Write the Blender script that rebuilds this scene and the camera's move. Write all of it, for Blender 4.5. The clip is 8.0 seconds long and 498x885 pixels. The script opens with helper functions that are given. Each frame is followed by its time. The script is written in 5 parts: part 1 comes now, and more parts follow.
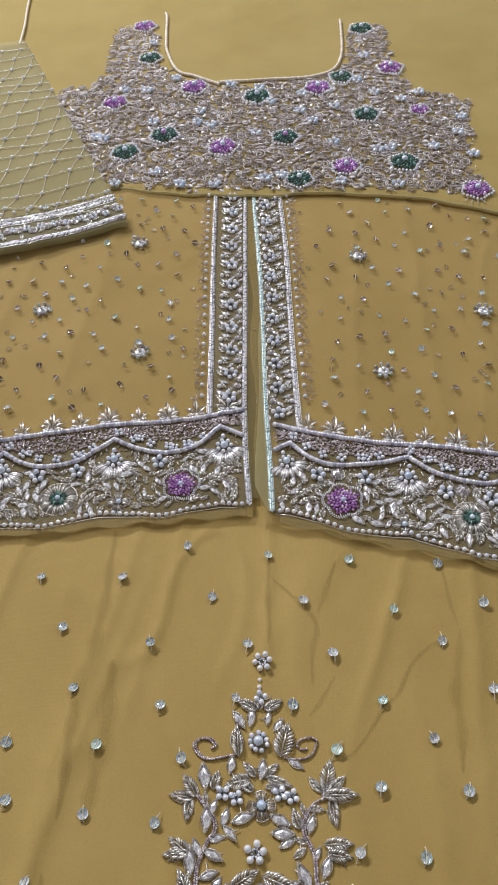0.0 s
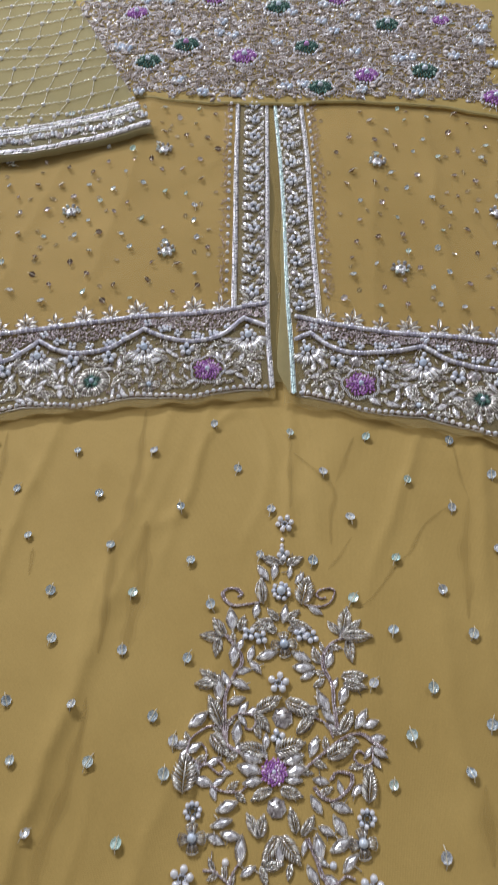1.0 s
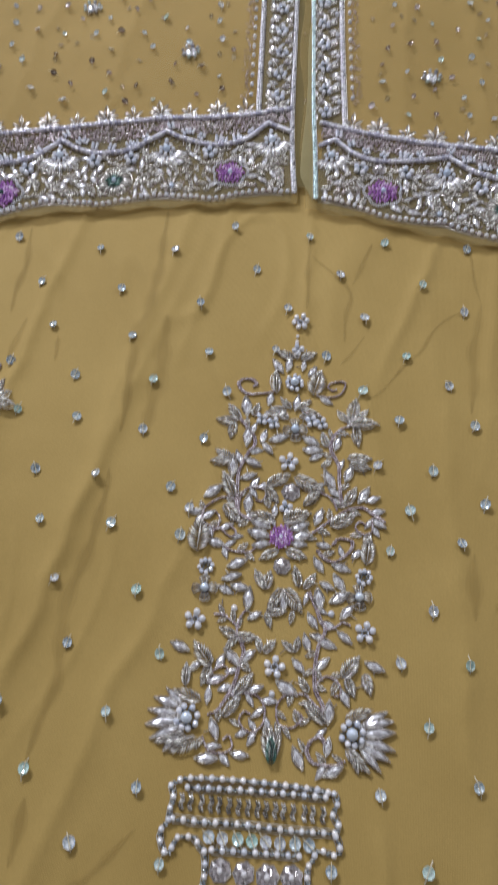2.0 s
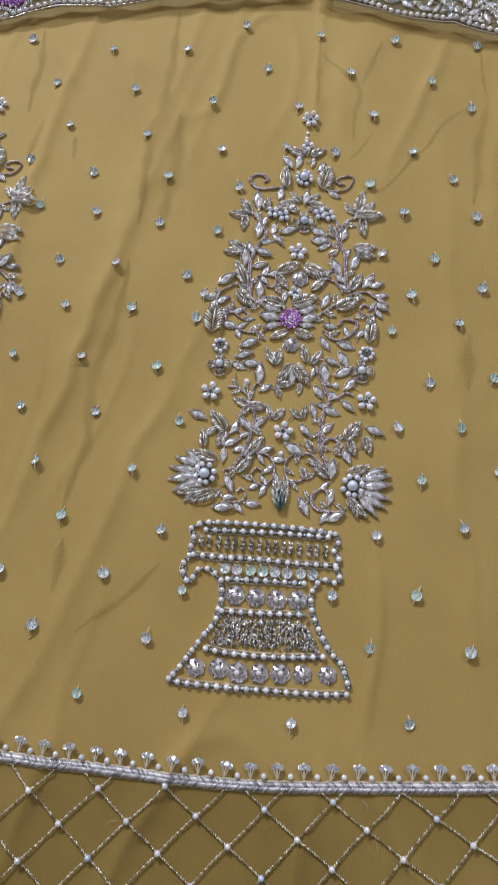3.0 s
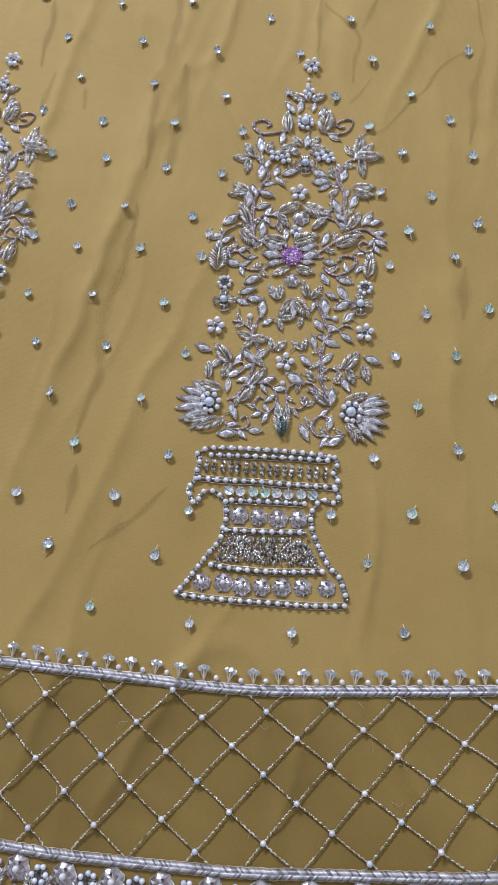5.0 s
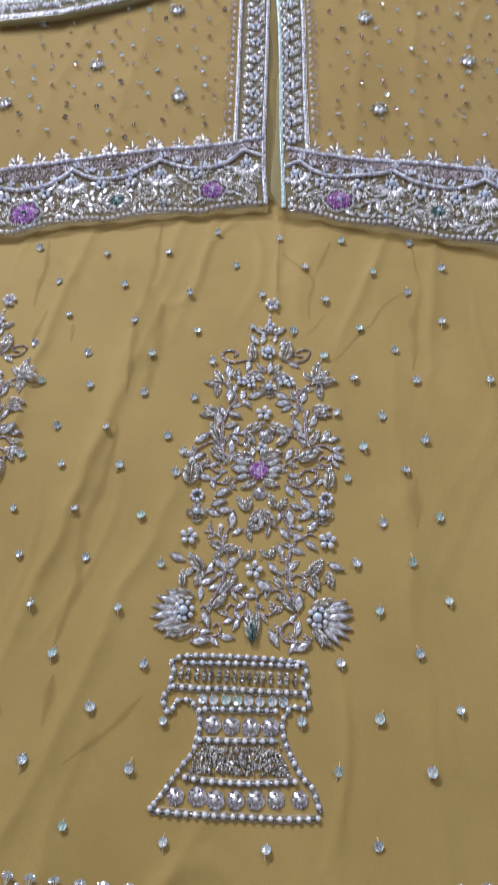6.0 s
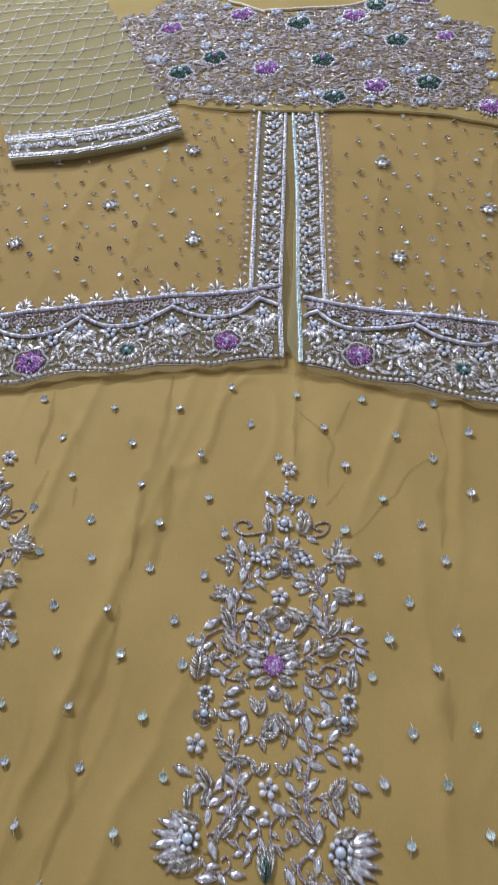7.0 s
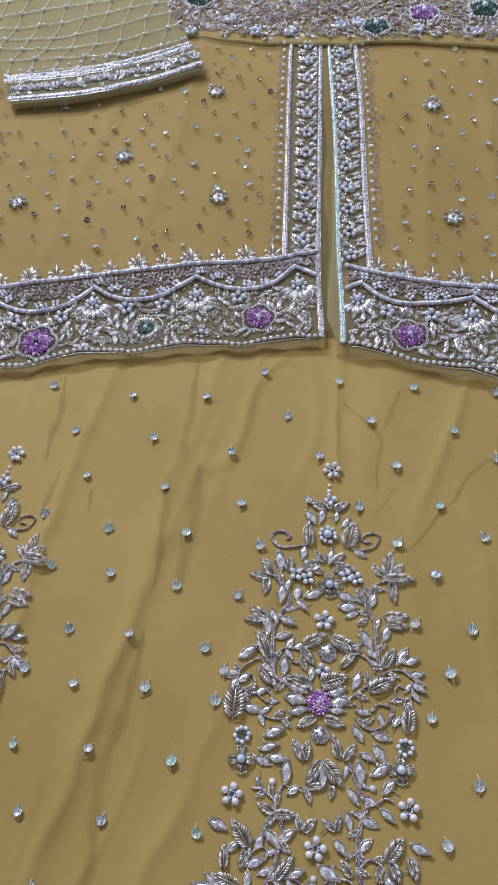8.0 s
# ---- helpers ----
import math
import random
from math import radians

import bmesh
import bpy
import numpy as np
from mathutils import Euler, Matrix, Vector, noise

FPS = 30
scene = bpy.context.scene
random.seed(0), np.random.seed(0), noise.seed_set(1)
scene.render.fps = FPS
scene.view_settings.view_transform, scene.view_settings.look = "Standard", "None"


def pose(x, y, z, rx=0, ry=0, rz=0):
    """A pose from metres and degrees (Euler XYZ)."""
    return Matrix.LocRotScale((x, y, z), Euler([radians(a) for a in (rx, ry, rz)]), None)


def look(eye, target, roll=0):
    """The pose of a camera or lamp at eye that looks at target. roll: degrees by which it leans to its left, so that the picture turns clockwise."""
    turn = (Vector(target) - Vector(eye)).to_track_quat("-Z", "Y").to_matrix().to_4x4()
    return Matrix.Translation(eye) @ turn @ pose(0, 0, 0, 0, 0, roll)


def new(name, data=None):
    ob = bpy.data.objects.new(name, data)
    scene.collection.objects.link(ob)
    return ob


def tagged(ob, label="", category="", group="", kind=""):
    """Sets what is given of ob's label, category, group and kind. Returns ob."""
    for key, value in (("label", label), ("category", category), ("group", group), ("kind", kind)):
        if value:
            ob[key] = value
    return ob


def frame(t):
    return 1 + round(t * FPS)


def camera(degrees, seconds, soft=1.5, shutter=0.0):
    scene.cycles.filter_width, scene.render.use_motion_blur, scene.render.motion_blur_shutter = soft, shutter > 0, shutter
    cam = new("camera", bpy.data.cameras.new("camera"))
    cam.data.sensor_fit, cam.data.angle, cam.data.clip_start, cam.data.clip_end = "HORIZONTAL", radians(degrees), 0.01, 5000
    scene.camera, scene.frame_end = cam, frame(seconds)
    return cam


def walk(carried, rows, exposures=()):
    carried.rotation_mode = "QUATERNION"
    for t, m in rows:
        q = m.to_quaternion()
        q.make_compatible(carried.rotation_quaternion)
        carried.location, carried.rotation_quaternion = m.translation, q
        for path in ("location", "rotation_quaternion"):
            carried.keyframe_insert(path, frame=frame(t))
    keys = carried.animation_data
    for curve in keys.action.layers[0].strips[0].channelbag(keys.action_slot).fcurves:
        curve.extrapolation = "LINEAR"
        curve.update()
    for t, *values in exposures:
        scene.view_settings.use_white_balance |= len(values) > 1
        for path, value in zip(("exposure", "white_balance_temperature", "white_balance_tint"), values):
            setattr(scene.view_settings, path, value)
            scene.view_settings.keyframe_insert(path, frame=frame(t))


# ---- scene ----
cam = camera(36.3, 8.0, soft=1.1, shutter=0.28)
PATH = [
    (0, (0.019, -0.023, 0.412), (-0.117, 1.196, -1.168), -3.9),
    (0.5, (0.015, -0.043, 0.414), (-0.127, 1.159, -1.178), -4.2),
    (1, (0.012, -0.078, 0.409), (-0.141, 1.04, -1.242), -4.5),
    (1.5, (0.01, -0.107, 0.409), (-0.151, 0.896, -1.314), -4.7),
    (1.6, (0.011, -0.112, 0.408), (-0.153, 0.868, -1.327), -5.0),
    (2, (0.013, -0.13, 0.4), (-0.15, 0.706, -1.41), -5.1),
    (2.2, (0.013, -0.14, 0.397), (-0.142, 0.586, -1.461), -5.3),
    (3.3, (0.023, -0.22, 0.411), (-0.148, 0.339, -1.502), -10.9),
    (3.5, (0.023, -0.231, 0.411), (-0.148, 0.326, -1.502), -10.7),
    (4, (0.024, -0.243, 0.42), (-0.157, 0.301, -1.496), -11.9),
    (4.2, (0.026, -0.242, 0.421), (-0.159, 0.291, -1.498), -12.8),
    (5.3, (0.039, -0.235, 0.416), (-0.19, 0.297, -1.499), -17.5),
    (5.5, (0.038, -0.234, 0.427), (-0.167, 0.411, -1.455), -12.3),
    (6, (0.044, -0.227, 0.455), (-0.153, 0.725, -1.293), -7.5),
    (6.5, (0.038, -0.211, 0.465), (-0.156, 0.88, -1.2), -5.7),
    (7, (0.029, -0.149, 0.457), (-0.187, 0.97, -1.187), -6.0),
    (7.5, (0.011, -0.094, 0.432), (-0.233, 0.956, -1.252), -7.7),
    (8, (0.004, -0.084, 0.424), (-0.234, 0.896, -1.302), -8.3),
]
walk(cam, [(t, look(e, a, r)) for t, e, a, r in PATH], exposures=[(0, -0.12, 6550, 10), (2.2, -0.13, 6250, 11), (3.5, 0.09, 6200, 12), (4.2, 0.12, 6050, 13), (5.5, 0.10, 5850, 14), (6.5, -0.07, 5880, 13), (8, -0.13, 5900, 13)])

# ---- world, lamps ----
world = bpy.data.worlds.new("world")
scene.world = world
world.use_nodes = True
world.node_tree.nodes["Background"].inputs[0].default_value = (0.95, 0.97, 1.0, 1)
world.node_tree.nodes["Background"].inputs[1].default_value = 0.25


def area_lamp(name, eye, target, sx, sy, watts, colour):
    lamp = bpy.data.lights.new(name, "AREA")
    lamp.shape, lamp.size, lamp.size_y, lamp.energy, lamp.color = "RECTANGLE", sx, sy, watts, colour
    ob = new(name, lamp)
    ob.matrix_world = look(eye, target)
    return ob


area_lamp("ceiling_tube_lamp", (-1.0, 1.6, 1.4), (-0.05, 0.3, 0), 1.0, 0.06, 49, (0.91, 0.94, 1.0))
# Added fill from an unseen source, for even brightness and more bead highlights.
area_lamp("fill_lamp", (1.1, 1.2, 2.4), (0.0, 0.2, 0), 1.0, 0.06, 15, (0.88, 0.94, 1.0))


# ---- materials ----
def material(name):
    m = bpy.data.materials.new(name)
    m.use_nodes = True
    nt = m.node_tree
    return m, nt, nt.nodes["Principled BSDF"]


def link(nt, a, b):
    nt.links.new(a, b)


def noise_node(nt, scale, detail=3.0, rough=0.55, vec=None):
    n = nt.nodes.new("ShaderNodeTexNoise")
    n.inputs["Scale"].default_value, n.inputs["Detail"].default_value, n.inputs["Roughness"].default_value = scale, detail, rough
    if vec is not None:
        link(nt, vec, n.inputs["Vector"])
    return n


def ramp(nt, fac, stops):
    r = nt.nodes.new("ShaderNodeValToRGB")
    els = r.color_ramp.elements
    while len(els) < len(stops):
        els.new(0.5)
    for e, (p, c) in zip(els, stops):
        e.position, e.color = p, (*c, 1)
    link(nt, fac, r.inputs["Fac"])
    return r


def bumped(nt, bsdf, height, strength, dist):
    b = nt.nodes.new("ShaderNodeBump")
    b.inputs["Strength"].default_value, b.inputs["Distance"].default_value = strength, dist
    link(nt, height, b.inputs["Height"])
    link(nt, b.outputs["Normal"], bsdf.inputs["Normal"])


def weave(nt, scale):
    """Threads of a fine plain weave as a height."""
    co = nt.nodes.new("ShaderNodeTexCoord")
    waves = []
    for direction in ("X", "Y"):
        w = nt.nodes.new("ShaderNodeTexWave")
        w.bands_direction = direction
        w.inputs["Scale"].default_value = scale
        w.inputs["Distortion"].default_value = 1.5
        w.inputs["Detail"].default_value = 1.0
        link(nt, co.outputs["Object"], w.inputs["Vector"])
        waves.append(w)
    add = nt.nodes.new("ShaderNodeMath")
    add.operation = "MAXIMUM"
    link(nt, waves[0].outputs["Fac"], add.inputs[0])
    link(nt, waves[1].outputs["Fac"], add.inputs[1])
    return co, add.outputs[0]


def cloth_material(name, dark, light, opacity=1.0, rough=0.75):
    m, nt, b = material(name)
    co, h = weave(nt, 420)
    n = noise_node(nt, 9, 4, 0.6, co.outputs["Object"])
    r = ramp(nt, n.outputs["Fac"], [(0.3, dark), (0.7, light)])
    fine = noise_node(nt, 900, 2, 0.6, co.outputs["Object"])
    mix = nt.nodes.new("ShaderNodeMix")
    mix.data_type, mix.blend_type = "RGBA", "OVERLAY"
    mix.inputs[0].default_value = 0.10
    link(nt, r.outputs["Color"], mix.inputs[6])
    link(nt, fine.outputs["Fac"], mix.inputs[7])
    link(nt, mix.outputs[2], b.inputs["Base Color"])
    b.inputs["Roughness"].default_value = rough
    b.inputs["Specular IOR Level"].default_value = 0.25
    b.inputs["Sheen Weight"].default_value = 0.15
    bumped(nt, b, h, 0.25, 0.0002)
    if opacity < 1:
        out = nt.nodes["Material Output"]
        tr = nt.nodes.new("ShaderNodeBsdfTransparent")
        ms = nt.nodes.new("ShaderNodeMixShader")
        mist = noise_node(nt, 22, 2, 0.5, co.outputs["Object"])
        mr = nt.nodes.new("ShaderNodeMapRange")
        mr.inputs["To Min"].default_value, mr.inputs["To Max"].default_value = opacity - 0.07, opacity + 0.07
        link(nt, mist.outputs["Fac"], mr.inputs["Value"])
        link(nt, mr.outputs["Result"], ms.inputs["Fac"])
        link(nt, tr.outputs[0], ms.inputs[1])
        through_cloth = nt.nodes.new("ShaderNodeBsdfTranslucent")
        link(nt, mix.outputs[2], through_cloth.inputs["Color"])
        soft_mix = nt.nodes.new("ShaderNodeMixShader")
        soft_mix.inputs["Fac"].default_value = 0.35
        link(nt, b.outputs[0], soft_mix.inputs[1])
        link(nt, through_cloth.outputs[0], soft_mix.inputs[2])
        link(nt, soft_mix.outputs[0], ms.inputs[2])
        link(nt, ms.outputs[0], out.inputs["Surface"])
    return m


def random_of(nt):
    return nt.nodes.new("ShaderNodeObjectInfo").outputs["Random"]


def island_of(nt):
    return nt.nodes.new("ShaderNodeNewGeometry").outputs["Random Per Island"]


def facet_glint_of(nt):
    """The tint of each cut facet, kept on the mesh's faces; it paints reflections into the colour."""
    n = nt.nodes.new("ShaderNodeAttribute")
    n.attribute_name = "facet"
    return n.outputs["Fac"]


def bead_material(name, stops, metallic, rough, per_island=True, coat=0.0, spread=0.0, crinkle=0.0, cut=False):
    m, nt, b = material(name)
    fac = facet_glint_of(nt) if cut else island_of(nt) if per_island else random_of(nt)
    r = ramp(nt, fac, stops)
    link(nt, r.outputs["Color"], b.inputs["Base Color"])
    b.inputs["Metallic"].default_value, b.inputs["Roughness"].default_value = metallic, rough
    b.inputs["Coat Weight"].default_value, b.inputs["Coat Roughness"].default_value = coat, 0.08
    if crinkle:
        geo = nt.nodes.new("ShaderNodeNewGeometry")
        cell = nt.nodes.new("ShaderNodeTexVoronoi")
        cell.inputs["Scale"].default_value = 1000
        link(nt, geo.outputs["Position"], cell.inputs["Vector"])
        bumped(nt, b, cell.outputs["Distance"], crinkle, 0.0012)
    if spread:
        mr = nt.nodes.new("ShaderNodeMapRange")
        mr.inputs["To Min"].default_value, mr.inputs["To Max"].default_value = rough, rough + spread
        link(nt, fac, mr.inputs["Value"])
        link(nt, mr.outputs["Result"], b.inputs["Roughness"])
    return m


def thread_material(name, dark, light, metallic, rough, scale):
    m, nt, b = material(name)
    co = nt.nodes.new("ShaderNodeTexCoord")
    n = noise_node(nt, scale, 3, 0.6, co.outputs["Object"])
    r = ramp(nt, n.outputs["Fac"], [(0.35, dark), (0.65, light)])
    link(nt, r.outputs["Color"], b.inputs["Base Color"])
    b.inputs["Metallic"].default_value, b.inputs["Roughness"].default_value = metallic, rough
    bumped(nt, b, n.outputs["Fac"], 0.5, 0.0004)
    return m


M_SKIRT = cloth_material("mustard_cloth", (0.376, 0.250, 0.074), (0.442, 0.301, 0.097))
M_SHEER = cloth_material("sheer_cloth", (0.50, 0.365, 0.130), (0.57, 0.420, 0.168), opacity=0.42)
M_BODICE = cloth_material("bodice_cloth", (0.52, 0.375, 0.118), (0.59, 0.435, 0.158), opacity=0.90)
M_SLEEVE = cloth_material("sleeve_cloth", (0.47, 0.405, 0.200), (0.55, 0.48, 0.255), opacity=0.60)
M_HEM = cloth_material("organza_hem", (0.46, 0.36, 0.16), (0.54, 0.43, 0.21), opacity=0.30)
M_PEARL = bead_material("pearl_beads", [(0.0, (0.70, 0.72, 0.82)), (0.5, (0.86, 0.85, 0.90)), (1.0, (0.97, 0.92, 0.93))], 0.18, 0.17, False, 1.0)
M_PEARLS = bead_material("pearl_rows", [(0.0, (0.66, 0.70, 0.84)), (0.5, (0.84, 0.84, 0.92)), (1.0, (0.97, 0.93, 0.96))], 0.18, 0.17, True, 1.0)
M_ROPE = bead_material("mauve_pearl_rope", [(0.0, (0.40, 0.39, 0.50)), (0.5, (0.64, 0.62, 0.73)), (1.0, (0.88, 0.86, 0.93))], 0.35, 0.2, True, 0.9)
M_BLUE = bead_material("pale_blue_pearl", [(0.0, (0.56, 0.66, 0.84)), (1.0, (0.74, 0.81, 0.93))], 0.20, 0.2, False, 0.9)
M_CUT = bead_material("smoky_cut_beads", [(0.0, (0.14, 0.16, 0.18)), (0.5, (0.38, 0.42, 0.46)), (1.0, (0.80, 0.84, 0.88))], 0.7, 0.15, True, 0.4)
# Stone and crystal: dark to white facet tones paint in a varied room's reflections.
M_STONE = bead_material("foiled_stone", [(0.0, (0.36, 0.33, 0.35)), (0.25, (0.66, 0.63, 0.68)), (0.6, (0.84, 0.84, 0.91)), (1.0, (1.0, 0.98, 1.0))], 0.35, 0.14, True, 0.9, 0.18, 0.0, True)
M_CRYSTAL = bead_material("pink_crystal", [(0.0, (0.16, 0.13, 0.12)), (0.4, (0.42, 0.37, 0.38)), (0.75, (0.68, 0.63, 0.67)), (1.0, (0.97, 0.93, 0.96))], 0.7, 0.10, True, 0.9, 0.10, 0.0, True)
M_WIRE = bead_material("silver_wire", [(0.0, (0.32, 0.28, 0.26)), (0.45, (0.72, 0.68, 0.65)), (1.0, (1.0, 0.98, 0.95))], 0.7, 0.15, True, 0.15, 0.18)
M_STEM = bead_material("mauve_seed_beads", [(0.0, (0.28, 0.21, 0.23)), (0.6, (0.52, 0.43, 0.46)), (1.0, (0.82, 0.74, 0.78))], 0.30, 0.2, True, 0.5)
M_BUGLE = bead_material("smoky_bugle_beads", [(0.0, (0.16, 0.14, 0.12)), (0.5, (0.50, 0.46, 0.42)), (1.0, (0.92, 0.89, 0.85))], 0.7, 0.15, True, 0.3)
M_SEQUIN = bead_material("iridescent_sequin", [(0.0, (0.42, 0.50, 0.60)), (0.3, (0.62, 0.74, 0.82)), (0.6, (0.70, 0.70, 0.80)), (0.85, (0.55, 0.80, 0.76)), (1.0, (0.90, 0.92, 0.94))], 0.45, 0.10, False, 1.0)
# Paler copy of the sequin material: glints put into the colour.
M_GLEAM = bead_material("painted_sequin_glint", [(0.0, (0.80, 0.86, 0.90)), (0.5, (0.90, 0.90, 0.92)), (1.0, (0.70, 0.90, 0.84))], 0.2, 0.10, False, 1.0)
M_SEQUINS = bead_material("iridescent_sequins", [(0.0, (0.36, 0.34, 0.36)), (0.35, (0.62, 0.66, 0.70)), (0.6, (0.72, 0.68, 0.73)), (0.8, (0.56, 0.66, 0.64)), (1.0, (0.88, 0.84, 0.86))], 0.6, 0.16, True, 0.6)
M_PURPLE = bead_material("purple_beads", [(0.0, (0.24, 0.07, 0.32)), (0.5, (0.46, 0.19, 0.55)), (0.8, (0.64, 0.39, 0.71)), (1.0, (0.90, 0.78, 0.93))], 0.15, 0.18, True, 0.7)
M_GREEN = bead_material("green_beads", [(0.0, (0.015, 0.055, 0.05)), (0.6, (0.05, 0.14, 0.115)), (0.85, (0.12, 0.24, 0.20)), (1.0, (0.45, 0.60, 0.56))], 0.15, 0.22, True, 0.5)
M_BRAID = bead_material("silver_braid", [(0.0, (0.32, 0.30, 0.32)), (0.5, (0.58, 0.56, 0.60)), (1.0, (0.90, 0.88, 0.91))], 0.6, 0.24, True, 0.1, 0.15)
M_GOLD = bead_material("gold_thread", [(0.0, (0.36, 0.27, 0.15)), (0.5, (0.58, 0.48, 0.33)), (1.0, (0.84, 0.78, 0.66))], 0.4, 0.3, True, 0.3, 0.15)
M_AQUA = bead_material("aqua_silver_braid", [(0.0, (0.36, 0.46, 0.47)), (0.5, (0.56, 0.70, 0.71)), (1.0, (0.82, 0.92, 0.91))], 0.6, 0.24, True, 0.1, 0.15)
M_DULL = bead_material("brown_mauve_sequin", [(0.0, (0.22, 0.14, 0.10)), (0.5, (0.42, 0.31, 0.28)), (0.85, (0.62, 0.52, 0.52)), (1.0, (0.92, 0.88, 0.90))], 0.4, 0.14, False, 0.8)
M_ZARI = bead_material("twisted_gold_silver_cord", [(0.0, (0.28, 0.22, 0.12)), (0.45, (0.56, 0.49, 0.36)), (1.0, (0.94, 0.91, 0.84))], 0.45, 0.22, True, 0.2, 0.15)
M_THREAD = thread_material("pale_thread", (0.55, 0.48, 0.34), (0.75, 0.70, 0.58), 0.0, 0.5, 900)
M_CREAM = bead_material("cream_cord", [(0.0, (0.62, 0.52, 0.40)), (1.0, (0.80, 0.72, 0.62))], 0.1, 0.45, True, 0.1)
M_WALL = cloth_material("wall_paint", (0.62, 0.60, 0.57), (0.70, 0.68, 0.65))
M_FLOOR = cloth_material("floor_cover", (0.30, 0.29, 0.28), (0.36, 0.35, 0.33))
M_BAND = cloth_material("band_cloth", (0.215, 0.138, 0.034), (0.315, 0.210, 0.056))
M_GROUND = cloth_material("grey_net_ground", (0.24, 0.205, 0.115), (0.31, 0.27, 0.165), opacity=0.55)
M_OLIVE = cloth_material("folded_organza", (0.20, 0.16, 0.06), (0.27, 0.215, 0.085), opacity=0.72)
M_NET = cloth_material("fine_grey_net", (0.32, 0.26, 0.15), (0.38, 0.32, 0.20), opacity=0.30)
M_MAUVE = bead_material("grey_mauve_beads", [(0.0, (0.27, 0.22, 0.19)), (0.6, (0.43, 0.365, 0.35)), (1.0, (0.68, 0.63, 0.64))], 0.1, 0.42, True, 0.15)
M_PALE = bead_material("pale_gold_thread", [(0.0, (0.72, 0.67, 0.55)), (1.0, (0.98, 0.96, 0.90))], 0.2, 0.25, True, 0.4)


# ---- mesh kit ----
class Soup:
    """Gathers many small shapes into one mesh."""

    def __init__(self):
        self.v, self.f, self.m, self.n = [], [], [], 0

    def add(self, shape, mat=0, at=None):
        v, f = shape
        if at is not None:
            a = np.array(at)
            v = v @ a[:3, :3].T + a[:3, 3]
        self.v.append(v)
        self.f += [tuple(i + self.n for i in q) for q in f]
        self.m += [mat] * len(f)
        self.n += len(v)
        return self

    def mesh(self, name, mats, smooth=True):
        me = bpy.data.meshes.new(name)
        me.from_pydata(np.concatenate(self.v).tolist(), [], self.f)
        for m in mats:
            me.materials.append(m)
        me.polygons.foreach_set("material_index", self.m)
        me.polygons.foreach_set("use_smooth", [smooth] * len(self.f))
        # One random tone a face, read as painted glints by the cut stones.
        tone = random.Random(len(self.f) + self.n)
        me.attributes.new("facet", "FLOAT", "FACE").data.foreach_set("value", [tone.random() for q in self.f])
        me.update()
        return me


def part(name, data, parent, label="", at=None):
    ob = new(name, data)
    ob.parent = parent
    if at is not None:
        ob.matrix_basis = at
    return tagged(ob, label)


def thing(name, label, category, at=(0, 0, 0)):
    ob = new(name)
    ob.location, ob.empty_display_size = at, 0.05
    return tagged(ob, label, category)


def place(x, y, z=0.0, turn=0.0, sx=1.0, sy=None, sz=None, tilt=(0, 0)):
    return Matrix.LocRotScale((x, y, z), Euler((tilt[0], tilt[1], turn)), (sx, sx if sy is None else sy, sx if sz is None else sz))


def along(x1, y1, x2, y2, z, width=1.0, thick=1.0, tilt=0.0):
    """Lays a shape of unit length along +Y from one point to the other."""
    length = math.hypot(x2 - x1, y2 - y1)
    return Matrix.LocRotScale((x1, y1, z), Euler((tilt, 0, math.atan2(y2 - y1, x2 - x1) - math.pi / 2)), (length * width, length, length * thick))


def ball(seg=8, rings=5):
    v = [(0, 0, 1)]
    for i in range(1, rings):
        a = math.pi * i / rings
        v += [(math.sin(a) * math.cos(2 * math.pi * k / seg), math.sin(a) * math.sin(2 * math.pi * k / seg), math.cos(a)) for k in range(seg)]
    v.append((0, 0, -1))
    f = [(0, 1 + k, 1 + (k + 1) % seg) for k in range(seg)]
    for i in range(rings - 2):
        a, b = 1 + i * seg, 1 + (i + 1) * seg
        f += [(a + k, b + k, b + (k + 1) % seg, a + (k + 1) % seg) for k in range(seg)]
    a, e = 1 + (rings - 2) * seg, len(v) - 1
    f += [(a + k, e, a + (k + 1) % seg) for k in range(seg)]
    return np.array(v, float), f


def tube(points, r, sides=5, taper=False):
    """A round cord through the points."""
    p = [Vector(q) for q in points]
    v, f = [], []
    for i, q in enumerate(p):
        d = (p[min(i + 1, len(p) - 1)] - p[max(i - 1, 0)]).normalized()
        s = d.cross(Vector((0, 0, 1)))
        s = s.normalized() if s.length > 1e-6 else Vector((1, 0, 0))
        u = s.cross(d)
        rr = r * (0.35 if taper and i in (0, len(p) - 1) else 1)
        v += [tuple(q + rr * (math.cos(2 * math.pi * k / sides) * s + math.sin(2 * math.pi * k / sides) * u)) for k in range(sides)]
    for i in range(len(p) - 1):
        a, b = i * sides, (i + 1) * sides
        f += [(a + k, a + (k + 1) % sides, b + (k + 1) % sides, b + k) for k in range(sides)]
    f += [tuple(range(sides))[::-1], tuple(range((len(p) - 1) * sides, len(p) * sides))]
    return np.array(v, float), f


